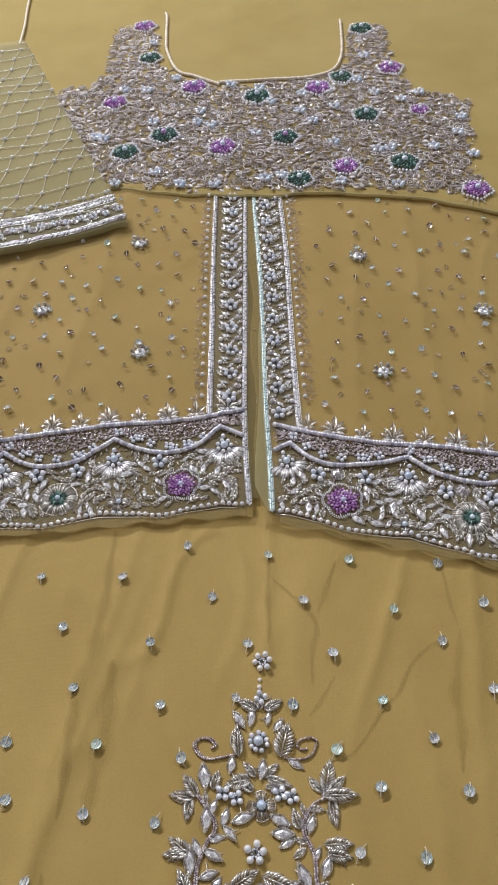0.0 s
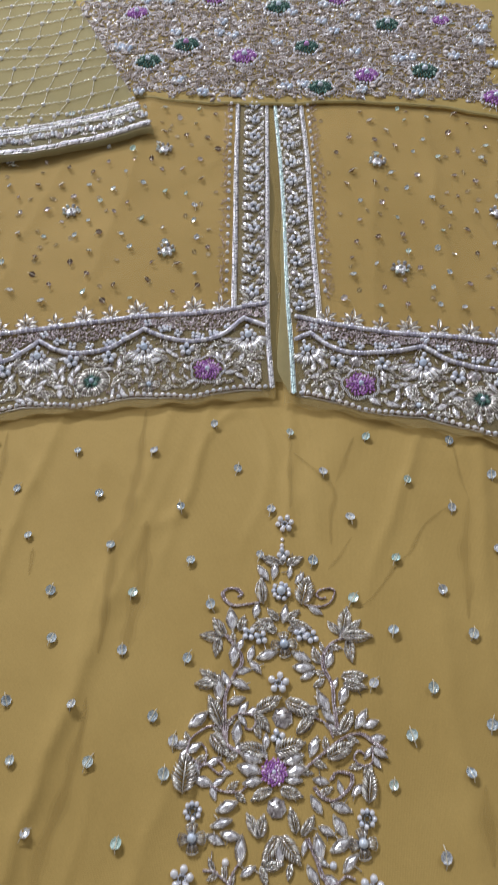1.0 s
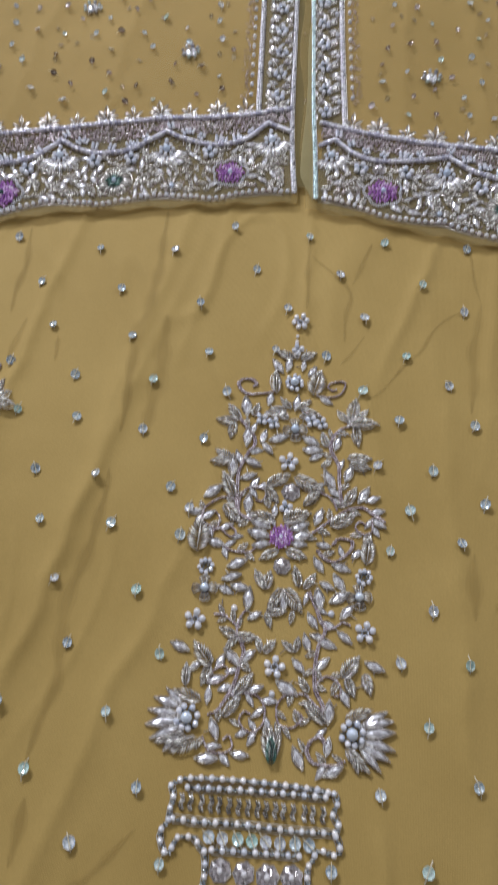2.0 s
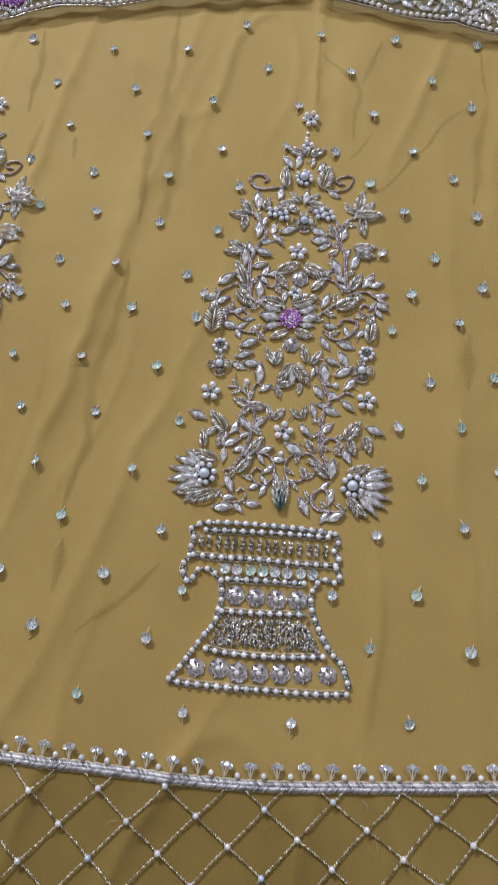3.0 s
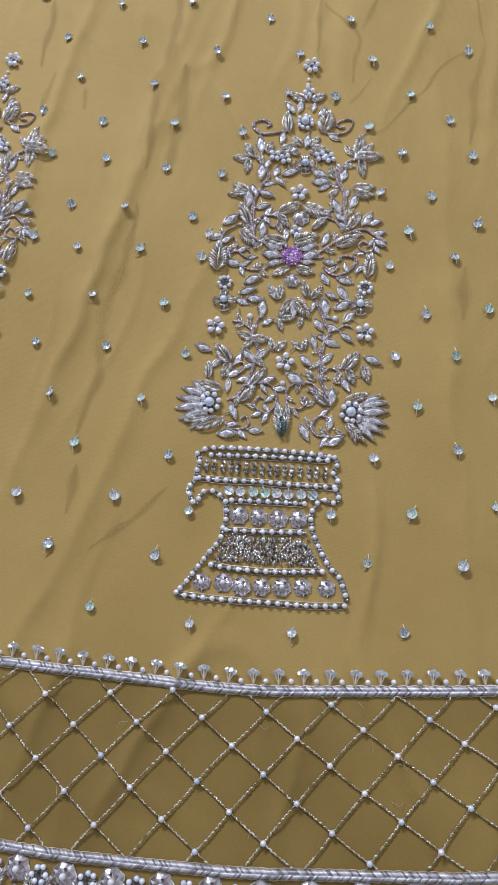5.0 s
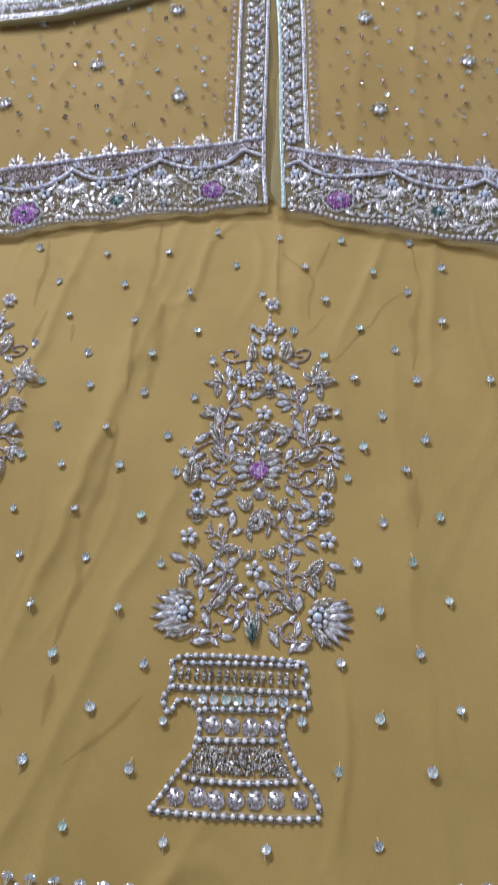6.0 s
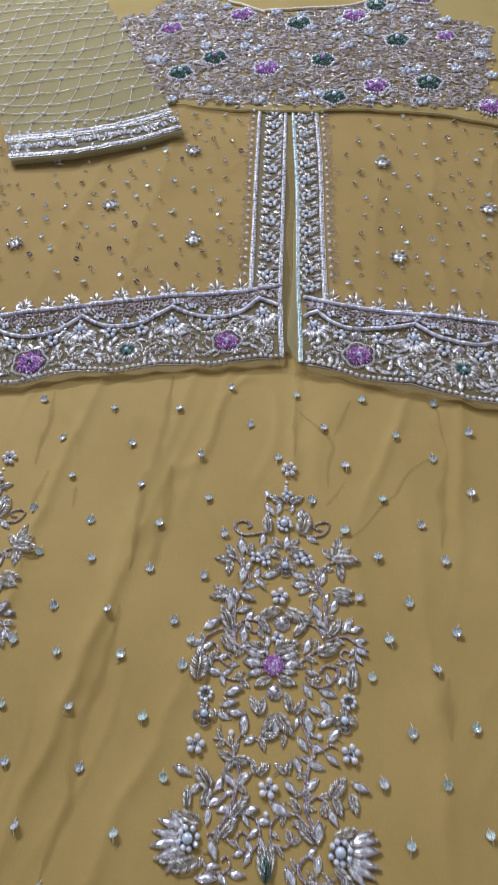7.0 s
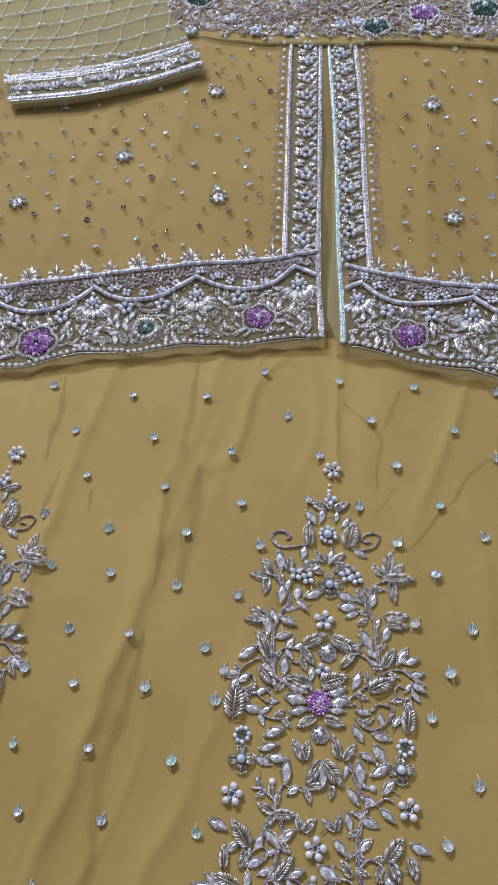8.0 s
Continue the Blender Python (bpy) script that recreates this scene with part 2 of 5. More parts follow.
def gem(outline, height, table=0.55, drop=0.0):
    """A cut stone in one piece: girdle, two tiers of three-sided facets and a flat table."""
    n = len(outline)
    cx, cy = sum(p[0] for p in outline) / n, sum(p[1] for p in outline) / n
    v = [(x, y, drop) for x, y in outline]
    v += [(x, y, height * 0.40) for x, y in outline]
    v += [(cx + (x - cx) * (1 + table) / 2, cy + (y - cy) * (1 + table) / 2, height * 0.78) for x, y in outline]
    v += [(cx + (x - cx) * table * 0.8, cy + (y - cy) * table * 0.8, height) for x, y in outline]
    f = [(k, (k + 1) % n, n + (k + 1) % n, n + k) for k in range(n)]
    for a in (n, 2 * n):
        for k in range(n):
            m = (k + 1) % n
            f += [(a + k, a + m, a + n + m), (a + k, a + n + m, a + n + k)]
    f.append(tuple(range(3 * n, 4 * n)))
    return np.array(v, float), f


def smooth_path(points, step):
    """Even steps along a smooth curve through the points."""
    p = [Vector((*q, 0)) if len(q) == 2 else Vector(q) for q in points]
    fine = []
    for i in range(len(p) - 1):
        a, b, c, d = p[max(i - 1, 0)], p[i], p[i + 1], p[min(i + 2, len(p) - 1)]
        for k in range(12):
            t = k / 12
            fine.append(0.5 * (2 * b + (c - a) * t + (2 * a - 5 * b + 4 * c - d) * t * t + (3 * b - a - 3 * c + d) * t ** 3))
    fine.append(p[-1])
    out, left = [fine[0]], step
    for a, b in zip(fine, fine[1:]):
        length, done = (b - a).length, 0.0
        while length - done >= left:
            done += left
            out.append(a.lerp(b, done / length))
            left = step
        left -= length - done
    return out


def mm(points):
    return [(x * 0.001, y * 0.001) for x, y in points]


BALL, BALL_LOW = ball(10, 6), ball(6, 4)
PEARL_MESH = Soup().add(BALL).mesh("pearl", [M_PEARL])
BLUE_MESH = Soup().add(BALL).mesh("blue_pearl", [M_BLUE])


# ---- lie of the cloth ----
FOLDS = [  # x where it starts, y, length, slope of x along y, width, height
    (-0.118, -0.02, 0.16, 0.22, 0.006, 0.0030), (-0.100, 0.10, 0.18, 0.16, 0.009, 0.0022), (-0.165, 0.12, 0.13, 0.10, 0.006, 0.0026),
    (-0.085, -0.12, 0.16, 0.30, 0.008, 0.0022), (0.002, 0.20, 0.08, 0.02, 0.003, 0.0018), (0.100, -0.05, 0.20, -0.10, 0.012, 0.0022),
    (0.072, 0.17, 0.06, 0.35, 0.005, 0.0022), (0.120, 0.16, 0.09, 0.10, 0.007, 0.0022), (-0.060, 0.18, 0.08, 0.15, 0.006, 0.0016)]
FOLDS += [
    (-0.045, -0.28, 0.06, 0.5, 0.007, 0.0030), (0.090, -0.29, 0.06, -0.6, 0.008, 0.0028), (-0.105, -0.29, 0.05, 0.3, 0.008, 0.0026), (0.030, -0.30, 0.05, 0.2, 0.007, 0.0024),
    (-0.150, 0.45, 0.20, 0.05, 0.012, 0.0024), (0.110, 0.45, 0.20, -0.04, 0.011, 0.0024), (-0.19, -0.10, 0.18, 0.12, 0.009, 0.0026), (0.06, 0.44, 0.16, 0.03, 0.009, 0.0018), (-0.22, 0.42, 0.16, 0.1, 0.012, 0.0022)]


def lie(x, y):
    """Height of the spread skirt: slow waves, thin wandering creases, and the longer folds."""
    h = 0.0020 * noise.noise((x * 10, y * 5, 0.3)) + 0.0008 * noise.noise((x * 30, y * 13, 1.7))
    bend = noise.noise((x * 7, y * 7, 8.1))
    line = noise.noise((x * 13 + 0.7 * bend + y * 2.5, y * 3.6, 2.2))
    h += 0.0030 * max(0.0, 1 - abs(line) * 12) * max(0.0, 0.25 + noise.noise((x * 6, y * 6, 11.0)))
    line = noise.noise((x * 19 + 0.9 * bend, y * 9.0 - x * 6, 6.4))
    h += 0.0020 * max(0.0, 1 - abs(line) * 11) * max(0.0, 0.2 + noise.noise((x * 8, y * 8, 15.0)))
    wander = 0.006 * noise.noise((x * 3, y * 16, 21.0)) + 0.003 * noise.noise((x * 5, y * 45, 23.0))
    for fx, fy, fl, slope, width, high in FOLDS:
        t = (y - fy) / fl
        if abs(t) < 2.2:
            d = (x + wander - fx - slope * (y - fy)) / (0.75 * width)
            if abs(d) < 5:
                h += 1.15 * high * math.exp(-t * t) * math.exp(-abs(d) ** 1.1)
    return h


def sheet(x0, x1, y0, y1, step, height, keep=None):
    """A cloth as a fine grid that follows height(x, y)."""
    nx, ny = round((x1 - x0) / step), round((y1 - y0) / step)
    v = [(x0 + (x1 - x0) * i / nx, y0 + (y1 - y0) * j / ny) for j in range(ny + 1) for i in range(nx + 1)]
    f = [(j * (nx + 1) + i, j * (nx + 1) + i + 1, (j + 1) * (nx + 1) + i + 1, (j + 1) * (nx + 1) + i) for j in range(ny) for i in range(nx)]
    return np.array([(x, y, height(x, y)) for x, y in v]), f


# ---- the room ----
def slab(name, x0, x1, y0, y1, z0, z1, mat, label):
    bm = bmesh.new()
    bmesh.ops.create_cube(bm, size=1)
    for q in bm.verts:
        q.co = ((x0 + x1) / 2 + q.co.x * (x1 - x0), (y0 + y1) / 2 + q.co.y * (y1 - y0), (z0 + z1) / 2 + q.co.z * (z1 - z0))
    me = bpy.data.meshes.new(name)
    bm.to_mesh(me)
    bm.free()
    me.materials.append(mat)
    return tagged(new(name, me), label, name.split("_")[0], kind="structure")


slab("floor", -2.2, 2.2, -2.2, 2.4, -0.12, -0.008, M_FLOOR, "plain grey floor covering under the garments")
slab("ceiling", -2.2, 2.2, -2.2, 2.4, 2.6, 2.7, M_WALL, "plain painted ceiling")
slab("wall_north", -2.2, 2.2, 2.4, 2.5, -0.12, 2.7, M_WALL, "plain painted wall")
slab("wall_south", -2.2, 2.2, -2.3, -2.2, -0.12, 2.7, M_WALL, "plain painted wall")
slab("wall_east", 2.2, 2.3, -2.3, 2.5, -0.12, 2.7, M_WALL, "plain painted wall")
slab("wall_west", -2.3, -2.2, -2.3, 2.5, -0.12, 2.7, M_WALL, "plain painted wall")


# ---- embroidery pieces, each built once ----
LEAF_OUTLINE = [(0, 0), (0.14, 0.24), (0.25, 0.50), (0.14, 0.77), (0, 1), (-0.14, 0.77), (-0.25, 0.50), (-0.14, 0.24)]


def make_stone_leaf(seed, slim=1.0):
    """A pointed cut stone in a rim of coiled wire, tied down by short stitches."""
    rng = random.Random(seed)
    s = Soup()
    ring = [(x * slim * (1 + rng.uniform(-0.10, 0.10)), y) for x, y in LEAF_OUTLINE]
    s.add(gem(ring, 0.14, 0.40), 0)
    loop = [(x * 1.20, (y - 0.5) * 1.10 + 0.5) for x, y in ring]
    for (xa, ya), (xb, yb) in zip(loop, loop[1:] + loop[:1]):
        for k in range(2):
            p, q = k / 2 - 0.06, (k + 1) / 2 + 0.10
            s.add(tube([(xa + (xb - xa) * p, ya + (yb - ya) * p, 0.05), (xa + (xb - xa) * q, ya + (yb - ya) * q, 0.11)], 0.052 + 0.012 * rng.random(), 4), 1)
    for y in (0.04, 0.96):
        s.add(tube([(-0.10, y, 0.10), (0.0, y + rng.uniform(-0.06, 0.06), 0.16), (0.10, y, 0.10)], 0.03, 3), 1)
    return s.mesh("stone_leaf", [M_STONE, M_WIRE], False)


def make_wire_leaf(seed, pairs=7, fat=1.0, mat=None):
    """A leaf of slanting twisted wires on both sides of a rib."""
    rng = random.Random(seed)
    s = Soup()
    for side in (-1, 1):
        for k in range(pairs):
            t = k / (pairs - 1)
            y = 0.02 + 0.72 * t
            reach = fat * (0.05 + 0.20 * math.sin(math.pi * min(1, 0.25 + 0.75 * t) ** 0.9))
            rise = 0.20 + 0.04 * rng.random()
            pts = [(side * 0.015, y, 0.06), (side * reach * 0.65, y + rise * 0.5, 0.15), (side * reach, y + rise, 0.05)]
            s.add(tube(pts, 0.034 + 0.01 * rng.random(), 4, True), 0)
    s.add(tube([(0, -0.02, 0.08), (0.01, 0.5, 0.13), (0, 1.0, 0.05)], 0.03, 4, True), 0)
    return s.mesh("wire_leaf", [mat or M_WIRE])


STONE_LEAVES = [make_stone_leaf(k, 0.74 + 0.08 * (k - 1)) for k in range(4)]
WIRE_LEAVES = [make_wire_leaf(10 + k, 9, 0.85 + 0.12 * k) for k in range(4)]


def make_pearl_flower(n, gap, bead, heart=None, seed=0):
    rng = random.Random(seed)
    s = Soup()
    for k in range(n):
        a = 2 * math.pi * k / n + 0.3 + rng.uniform(-0.12, 0.12)
        d = gap * rng.uniform(0.92, 1.08)
        s.add(BALL, 0, place(d * math.cos(a), d * math.sin(a), bead * 0.9, 0, bead))
    if heart:
        s.add(BALL, 1, place(0, 0, heart * 0.9, 0, heart))
    else:
        for k in range(6):
            a = 2 * math.pi * k / 6
            s.add(BALL_LOW, 2, place(gap * 0.42 * math.cos(a), gap * 0.42 * math.sin(a), bead * 0.7, 0, bead * 0.45))
    for k in range(n):
        a = 2 * math.pi * (k + 0.5) / n + 0.3
        s.add(tube([(0.3 * gap * math.cos(a), 0.3 * gap * math.sin(a), bead * 0.4), (1.2 * gap * math.cos(a), 1.2 * gap * math.sin(a), bead * 0.25)], bead * 0.22, 4), 2)
    return s.mesh("pearl_flower", [M_PEARLS, M_BLUE, M_CUT])


FIVE_PEARLS = make_pearl_flower(5, 0.0038, 0.00195, None, 1)
SIX_PEARLS = make_pearl_flower(6, 0.0040, 0.0017, None, 2)
SMALL_PEARLS = make_pearl_flower(4, 0.0026, 0.0016, None, 3)
TULIP_HEART = make_pearl_flower(9, 0.0046, 0.0014, 0.0027, 4)
FAN_HEART = make_pearl_flower(8, 0.0050, 0.0016, 0.0029, 5)
GREY_FLOWER = make_pearl_flower(8, 0.0032, 0.0012, None, 6)


def fan_petal(s, turn, near, far, width, wires, mat, z=0.0008, rise=0.0012, rng=random):
    """One petal of many wires side by side, and a wire rim."""
    c, d = math.cos(turn), math.sin(turn)
    rim = []
    for k in range(wires):
        u = (k + 0.5) / wires * 2 - 1
        reach = near + (far - near) * math.sqrt(max(0.0, 1 - 0.55 * u * u))
        a, b = near * 0.8, reach * rng.uniform(0.95, 1.0)
        w0, w1 = u * width * 0.45, u * width
        pts = [(a * c - w0 * d, a * d + w0 * c, z), ((a + b) / 2 * c - (w0 + w1) / 2 * d, (a + b) / 2 * d + (w0 + w1) / 2 * c, z + rise), (b * c - w1 * d, b * d + w1 * c, z * 0.7)]
        s.add(tube([(a1, a2, a3 + (0.0003 if k % 2 else 0)) for a1, a2, a3 in pts], width / wires * 0.62, 4), mat)
        rim.append((b * 1.03 * c - w1 * d, b * 1.03 * d + w1 * c, z))
    if len(rim) > 2:
        s.add(tube(rim, width / wires * 0.6, 4), mat)


def make_wire_flower(petals, size, seed, heart=0.0022, wires=8):
    rng = random.Random(seed)
    s = Soup()
    for k in range(petals):
        fan_petal(s, 2 * math.pi * k / petals + 0.1 * rng.random(), size * 0.28, size, size * 2.1 / petals * 0.95, wires, 0, rng=rng)
    s.add(BALL, 1, place(0, 0, heart, 0, heart))
    return s.mesh("wire_flower", [M_WIRE, M_BLUE])


WIRE_FLOWER = make_wire_flower(4, 0.0062, 3)


def make_colour_flower(size, seed, mat, heart_mat, beads=46, petals=5):
    """Wire petals round a cushion of coloured beads with a pearl in its middle."""
    rng = random.Random(seed)
    s = Soup()
    for ring in range(2 if petals else 0):
        for k in range(52):
            a = 2 * math.pi * k / 52 + 0.06 * ring
            d = size * (0.84 + 0.075 * ring + 0.17 * abs(math.cos(petals * a / 2)))
            s.add(BALL_LOW, 0, place(d * math.cos(a), d * math.sin(a), 0.0010 + 0.0004 * (2 - ring), a, size * 0.050, size * 0.040, size * 0.045))
    for k in range(beads):
        a, t = k * 2.39996, math.sqrt((k + 2) / beads)
        d = 0.70 * size * t * (1 + 0.16 * abs(math.cos(2.5 * a)) * t)
        s.add(BALL_LOW, 1, place(d * math.cos(a), d * math.sin(a), 0.0012 + 0.0006 * rng.random() + 0.10 * size * (1 - t), a, 0.105 * size * rng.uniform(0.8, 1.1), (0.075 if petals else 0.095) * size, 0.07 * size))
    s.add(BALL, 2, place(0, 0, 0.22 * size, 0, 0.15 * size))
    return s.mesh("colour_flower", [M_PEARLS, mat, heart_mat])


def make_green_flower(size, seed):
    """Broad wire petals with green stitches spreading from a pearl."""
    rng = random.Random(seed)
    s = Soup()
    for k in range(5):
        a = 2 * math.pi * k / 5 + 0.2
        fan_petal(s, a, size * 0.42, size, size * 0.58, 15, 0, rng=rng)
        for j in range(5):
            b = a + (j - 2) * 0.22
            r = size * (0.62 - 0.07 * abs(j - 2))
            s.add(tube([(0.1 * size * math.cos(b), 0.1 * size * math.sin(b), 0.0016), (0.5 * r * math.cos(b), 0.5 * r * math.sin(b), 0.0026), (r * math.cos(b), r * math.sin(b), 0.0012)], size * 0.045, 4, True), 1)
    s.add(BALL, 2, place(0, 0, 0.2 * size, 0, 0.15 * size))
    return s.mesh("green_flower", [M_WIRE, M_GREEN, M_BLUE])


def make_hex_stone(seed, r=1.0, pearl=True):
    """A cut crystal in one piece: scalloped girdle, facets in two tiers, a wire rim, a pearl on top."""
    rng = random.Random(seed)
    s = Soup()
    n = 14
    turn = [2 * math.pi * k / n + rng.uniform(-0.04, 0.04) for k in range(n)]
    v = []
    for reach, z, twist in ((1.0, 0.0, 0.0), (1.0, 0.12, 0.0), (0.68, 0.34, 0.22), (0.36, 0.46, 0.0)):
        v += [(r * reach * (1.0 if k % 2 else 0.88) * math.cos(a + twist), r * reach * (1.0 if k % 2 else 0.88) * math.sin(a + twist), z) for k, a in enumerate(turn)]
    f = [(a + k, a + (k + 1) % n, a + n + (k + 1) % n, a + n + k) for a in (0,) for k in range(n)]
    for a in (n, 2 * n):
        for k in range(n):
            m = (k + 1) % n
            f += [(a + k, a + m, a + n + k), (a + m, a + n + m, a + n + k)]
    f.append(tuple(range(3 * n, 4 * n)))
    s.add((np.array(v), f), 0)
    for k in range(n):
        p, q = v[n + k], v[n + (k + 1) % n]
        s.add(tube([(p[0] * 1.05, p[1] * 1.05, 0.08), (q[0] * 1.05, q[1] * 1.05, 0.14)], 0.055, 4), 1)
    if pearl:
        s.add(BALL, 2, place(0, 0, 0.58, 0, 0.27))
    return s.mesh("hexagonal_stone", [M_CRYSTAL, M_WIRE, M_PEARLS], False)


HEX_STONES = [make_hex_stone(20 + k) for k in range(3)]


def make_sequin(seed, dull=False):
    """A cupped, faceted clear sequin tied down by a thread with loose ends."""
    rng = random.Random(seed)
    s = Soup()
    n = 9
    v, f = [], []
    for r, z in ((0.25, 0.30), (0.75, 0.42), (1.0, 0.75), (0.96, 0.62), (0.3, 0.05)):
        v += [(r * math.cos(2 * math.pi * k / n), r * math.sin(2 * math.pi * k / n), z) for k in range(n)]
    for i in range(4):
        f += [(i * n + k, i * n + (k + 1) % n, (i + 1) * n + (k + 1) % n, (i + 1) * n + k) for k in range(n)]
    f += [tuple(range(n))[::-1], tuple(range(4 * n, 5 * n))]
    v = np.array(v, float)
    # About two facets in five take slot 2, the painted glint on clear sequins.
    for i, q in enumerate(f):
        s.add((v[list(q)], [tuple(range(len(q)))]), 2 if (i * 7 + seed) % 5 < 2 else 0)
    bend = rng.uniform(-0.2, 0.2)
    s.add(tube([(bend, 1.25 + rng.random() * 0.9, 0.05), (bend * 0.5, 0.9, 0.80), (0, 0, 0.62), (-bend * 0.6, -0.9, 0.80), (-bend, -1.2 - rng.random() * 0.8, 0.05)], 0.11, 4), 1)
    return s.mesh("sequin", [M_DULL, M_THREAD, M_DULL] if dull else [M_SEQUIN, M_THREAD, M_GLEAM], False)


SEQUINS = [make_sequin(30 + k) for k in range(5)]
DULL_SEQUINS = [make_sequin(50 + k, True) for k in range(3)]


def row_of_beads(s, points, z, step, r, mat, low=True, jitter=0.0, rng=random):
    for p in smooth_path(points, step):
        s.add(BALL_LOW if low else BALL, mat, place(p.x + rng.uniform(-jitter, jitter), p.y + rng.uniform(-jitter, jitter), z(p.x, p.y) + r * 0.85, rng.random() * 3, r))


def braid(points, z, width, rng=None):
    """A flat plaited ribbon: two rows of slanting stitches and an edge cord on each side."""
    rng = rng or random.Random(5)
    s = Soup()
    p = smooth_path(points, width * 0.22)
    left, right = [], []
    for i, q in enumerate(p):
        d = (p[min(i + 1, len(p) - 1)] - p[max(i - 1, 0)]).normalized()
        side = Vector((-d.y, d.x, 0))
        h = z(q.x, q.y)
        for sgn in (-1, 1):
            a, b = q + d * width * 0.26 - side * sgn * width * 0.04, q + side * sgn * width * 0.42 - d * width * 0.24
            s.add(tube([(a.x, a.y, h + width * 0.20), ((a.x + b.x) / 2, (a.y + b.y) / 2, h + width * 0.27), (b.x, b.y, h + width * 0.08)], width * (0.095 + 0.035 * rng.random()), 4), 0)
        wob = width * 0.04 * math.sin(i * 1.3)
        left.append((q.x + side.x * (width * 0.5 + wob), q.y + side.y * (width * 0.5 + wob), h + width * 0.08))
        right.append((q.x - side.x * (width * 0.5 + wob), q.y - side.y * (width * 0.5 + wob), h + width * 0.08))
    s.add(tube(left, width * 0.06, 4), 1)
    s.add(tube(right, width * 0.06, 4), 1)
    return s


def cord(s, a, b, z, r, mat, rng, twist=0.0013):
    """Two strands twisted round one another from a to b."""
    a, b = Vector((*a, 0)), Vector((*b, 0))
    length = (b - a).length
    d = (b - a).normalized()
    side = Vector((-d.y, d.x, 0))
    n = max(2, int(length / twist))
    bow = rng.uniform(-0.0006, 0.0006)
    for k in range(n):
        t0, t1 = k / n, (k + 1.25) / n
        p, q = a.lerp(b, t0) + side * (bow * math.sin(math.pi * t0)), a.lerp(b, min(t1, 1)) + side * (bow * math.sin(math.pi * min(t1, 1)))
        sg = 1 if k % 2 else -1
        p, q = p + side * r * 0.7 * sg, q - side * r * 0.7 * sg
        s.add(tube([(p.x, p.y, z(p.x, p.y) + r * 0.8), ((p.x + q.x) / 2, (p.y + q.y) / 2, z(p.x, p.y) + r * 1.5), (q.x, q.y, z(q.x, q.y) + r * 0.8)], r * rng.uniform(0.55, 0.95), 4, True), mat + (rng.random() < 0.45))


# ---- the skirt ----
skirt = thing("skirt", "mustard yellow embroidered skirt laid flat with silver flower vases", "skirt")
part("cloth", Soup().add(sheet(-0.44, 0.40, -0.46, 0.66, 0.0026, lie)).mesh("cloth", [M_SKIRT]), skirt, "mustard chiffon with soft creases")

# soft tucks where the chiffon lies double, crease shade painted in: width and course in millimetres
SHADED_TUCKS = [
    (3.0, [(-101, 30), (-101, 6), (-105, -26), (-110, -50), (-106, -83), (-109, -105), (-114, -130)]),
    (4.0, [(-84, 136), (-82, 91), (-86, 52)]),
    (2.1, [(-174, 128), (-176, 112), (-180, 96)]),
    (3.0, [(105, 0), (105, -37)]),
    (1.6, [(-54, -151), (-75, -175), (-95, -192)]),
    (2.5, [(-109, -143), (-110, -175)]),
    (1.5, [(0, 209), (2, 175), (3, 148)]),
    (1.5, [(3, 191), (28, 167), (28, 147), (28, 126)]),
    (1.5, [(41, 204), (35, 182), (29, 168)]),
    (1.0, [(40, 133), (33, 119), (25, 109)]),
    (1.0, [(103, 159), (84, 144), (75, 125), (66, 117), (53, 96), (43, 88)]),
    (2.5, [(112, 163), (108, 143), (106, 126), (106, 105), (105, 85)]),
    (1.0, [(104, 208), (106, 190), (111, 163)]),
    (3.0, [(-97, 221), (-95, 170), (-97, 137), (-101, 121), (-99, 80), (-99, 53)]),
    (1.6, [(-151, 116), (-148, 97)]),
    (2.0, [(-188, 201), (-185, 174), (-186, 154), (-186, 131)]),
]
# Darker than the skirt cloth: the shade of the creases is put into this colour.
M_SHADED_TUCK = cloth_material("crease_shade_chiffon", (0.22, 0.145, 0.036), (0.27, 0.180, 0.050), opacity=0.075)


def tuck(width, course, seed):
    """A narrow fold of sheer cloth with tapered ends and a rounded back; its dark layers paint the crease shade."""
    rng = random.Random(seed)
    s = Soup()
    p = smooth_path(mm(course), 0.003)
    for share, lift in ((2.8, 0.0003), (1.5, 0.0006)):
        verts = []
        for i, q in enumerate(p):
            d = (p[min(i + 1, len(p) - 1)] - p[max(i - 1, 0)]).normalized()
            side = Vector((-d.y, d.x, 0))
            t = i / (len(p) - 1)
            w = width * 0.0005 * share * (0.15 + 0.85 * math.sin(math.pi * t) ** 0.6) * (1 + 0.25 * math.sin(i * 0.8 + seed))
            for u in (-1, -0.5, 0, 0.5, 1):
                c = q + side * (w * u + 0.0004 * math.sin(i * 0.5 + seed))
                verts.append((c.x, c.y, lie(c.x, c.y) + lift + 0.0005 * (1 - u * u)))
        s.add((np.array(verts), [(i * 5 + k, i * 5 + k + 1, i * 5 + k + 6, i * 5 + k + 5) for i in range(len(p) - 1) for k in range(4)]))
    return s.mesh("tuck", [M_SHADED_TUCK])


for k, (width, course) in enumerate(SHADED_TUCKS):
    part("tuck", tuck(width, course, k), skirt, "fold of doubled chiffon with crease shade in its colour")

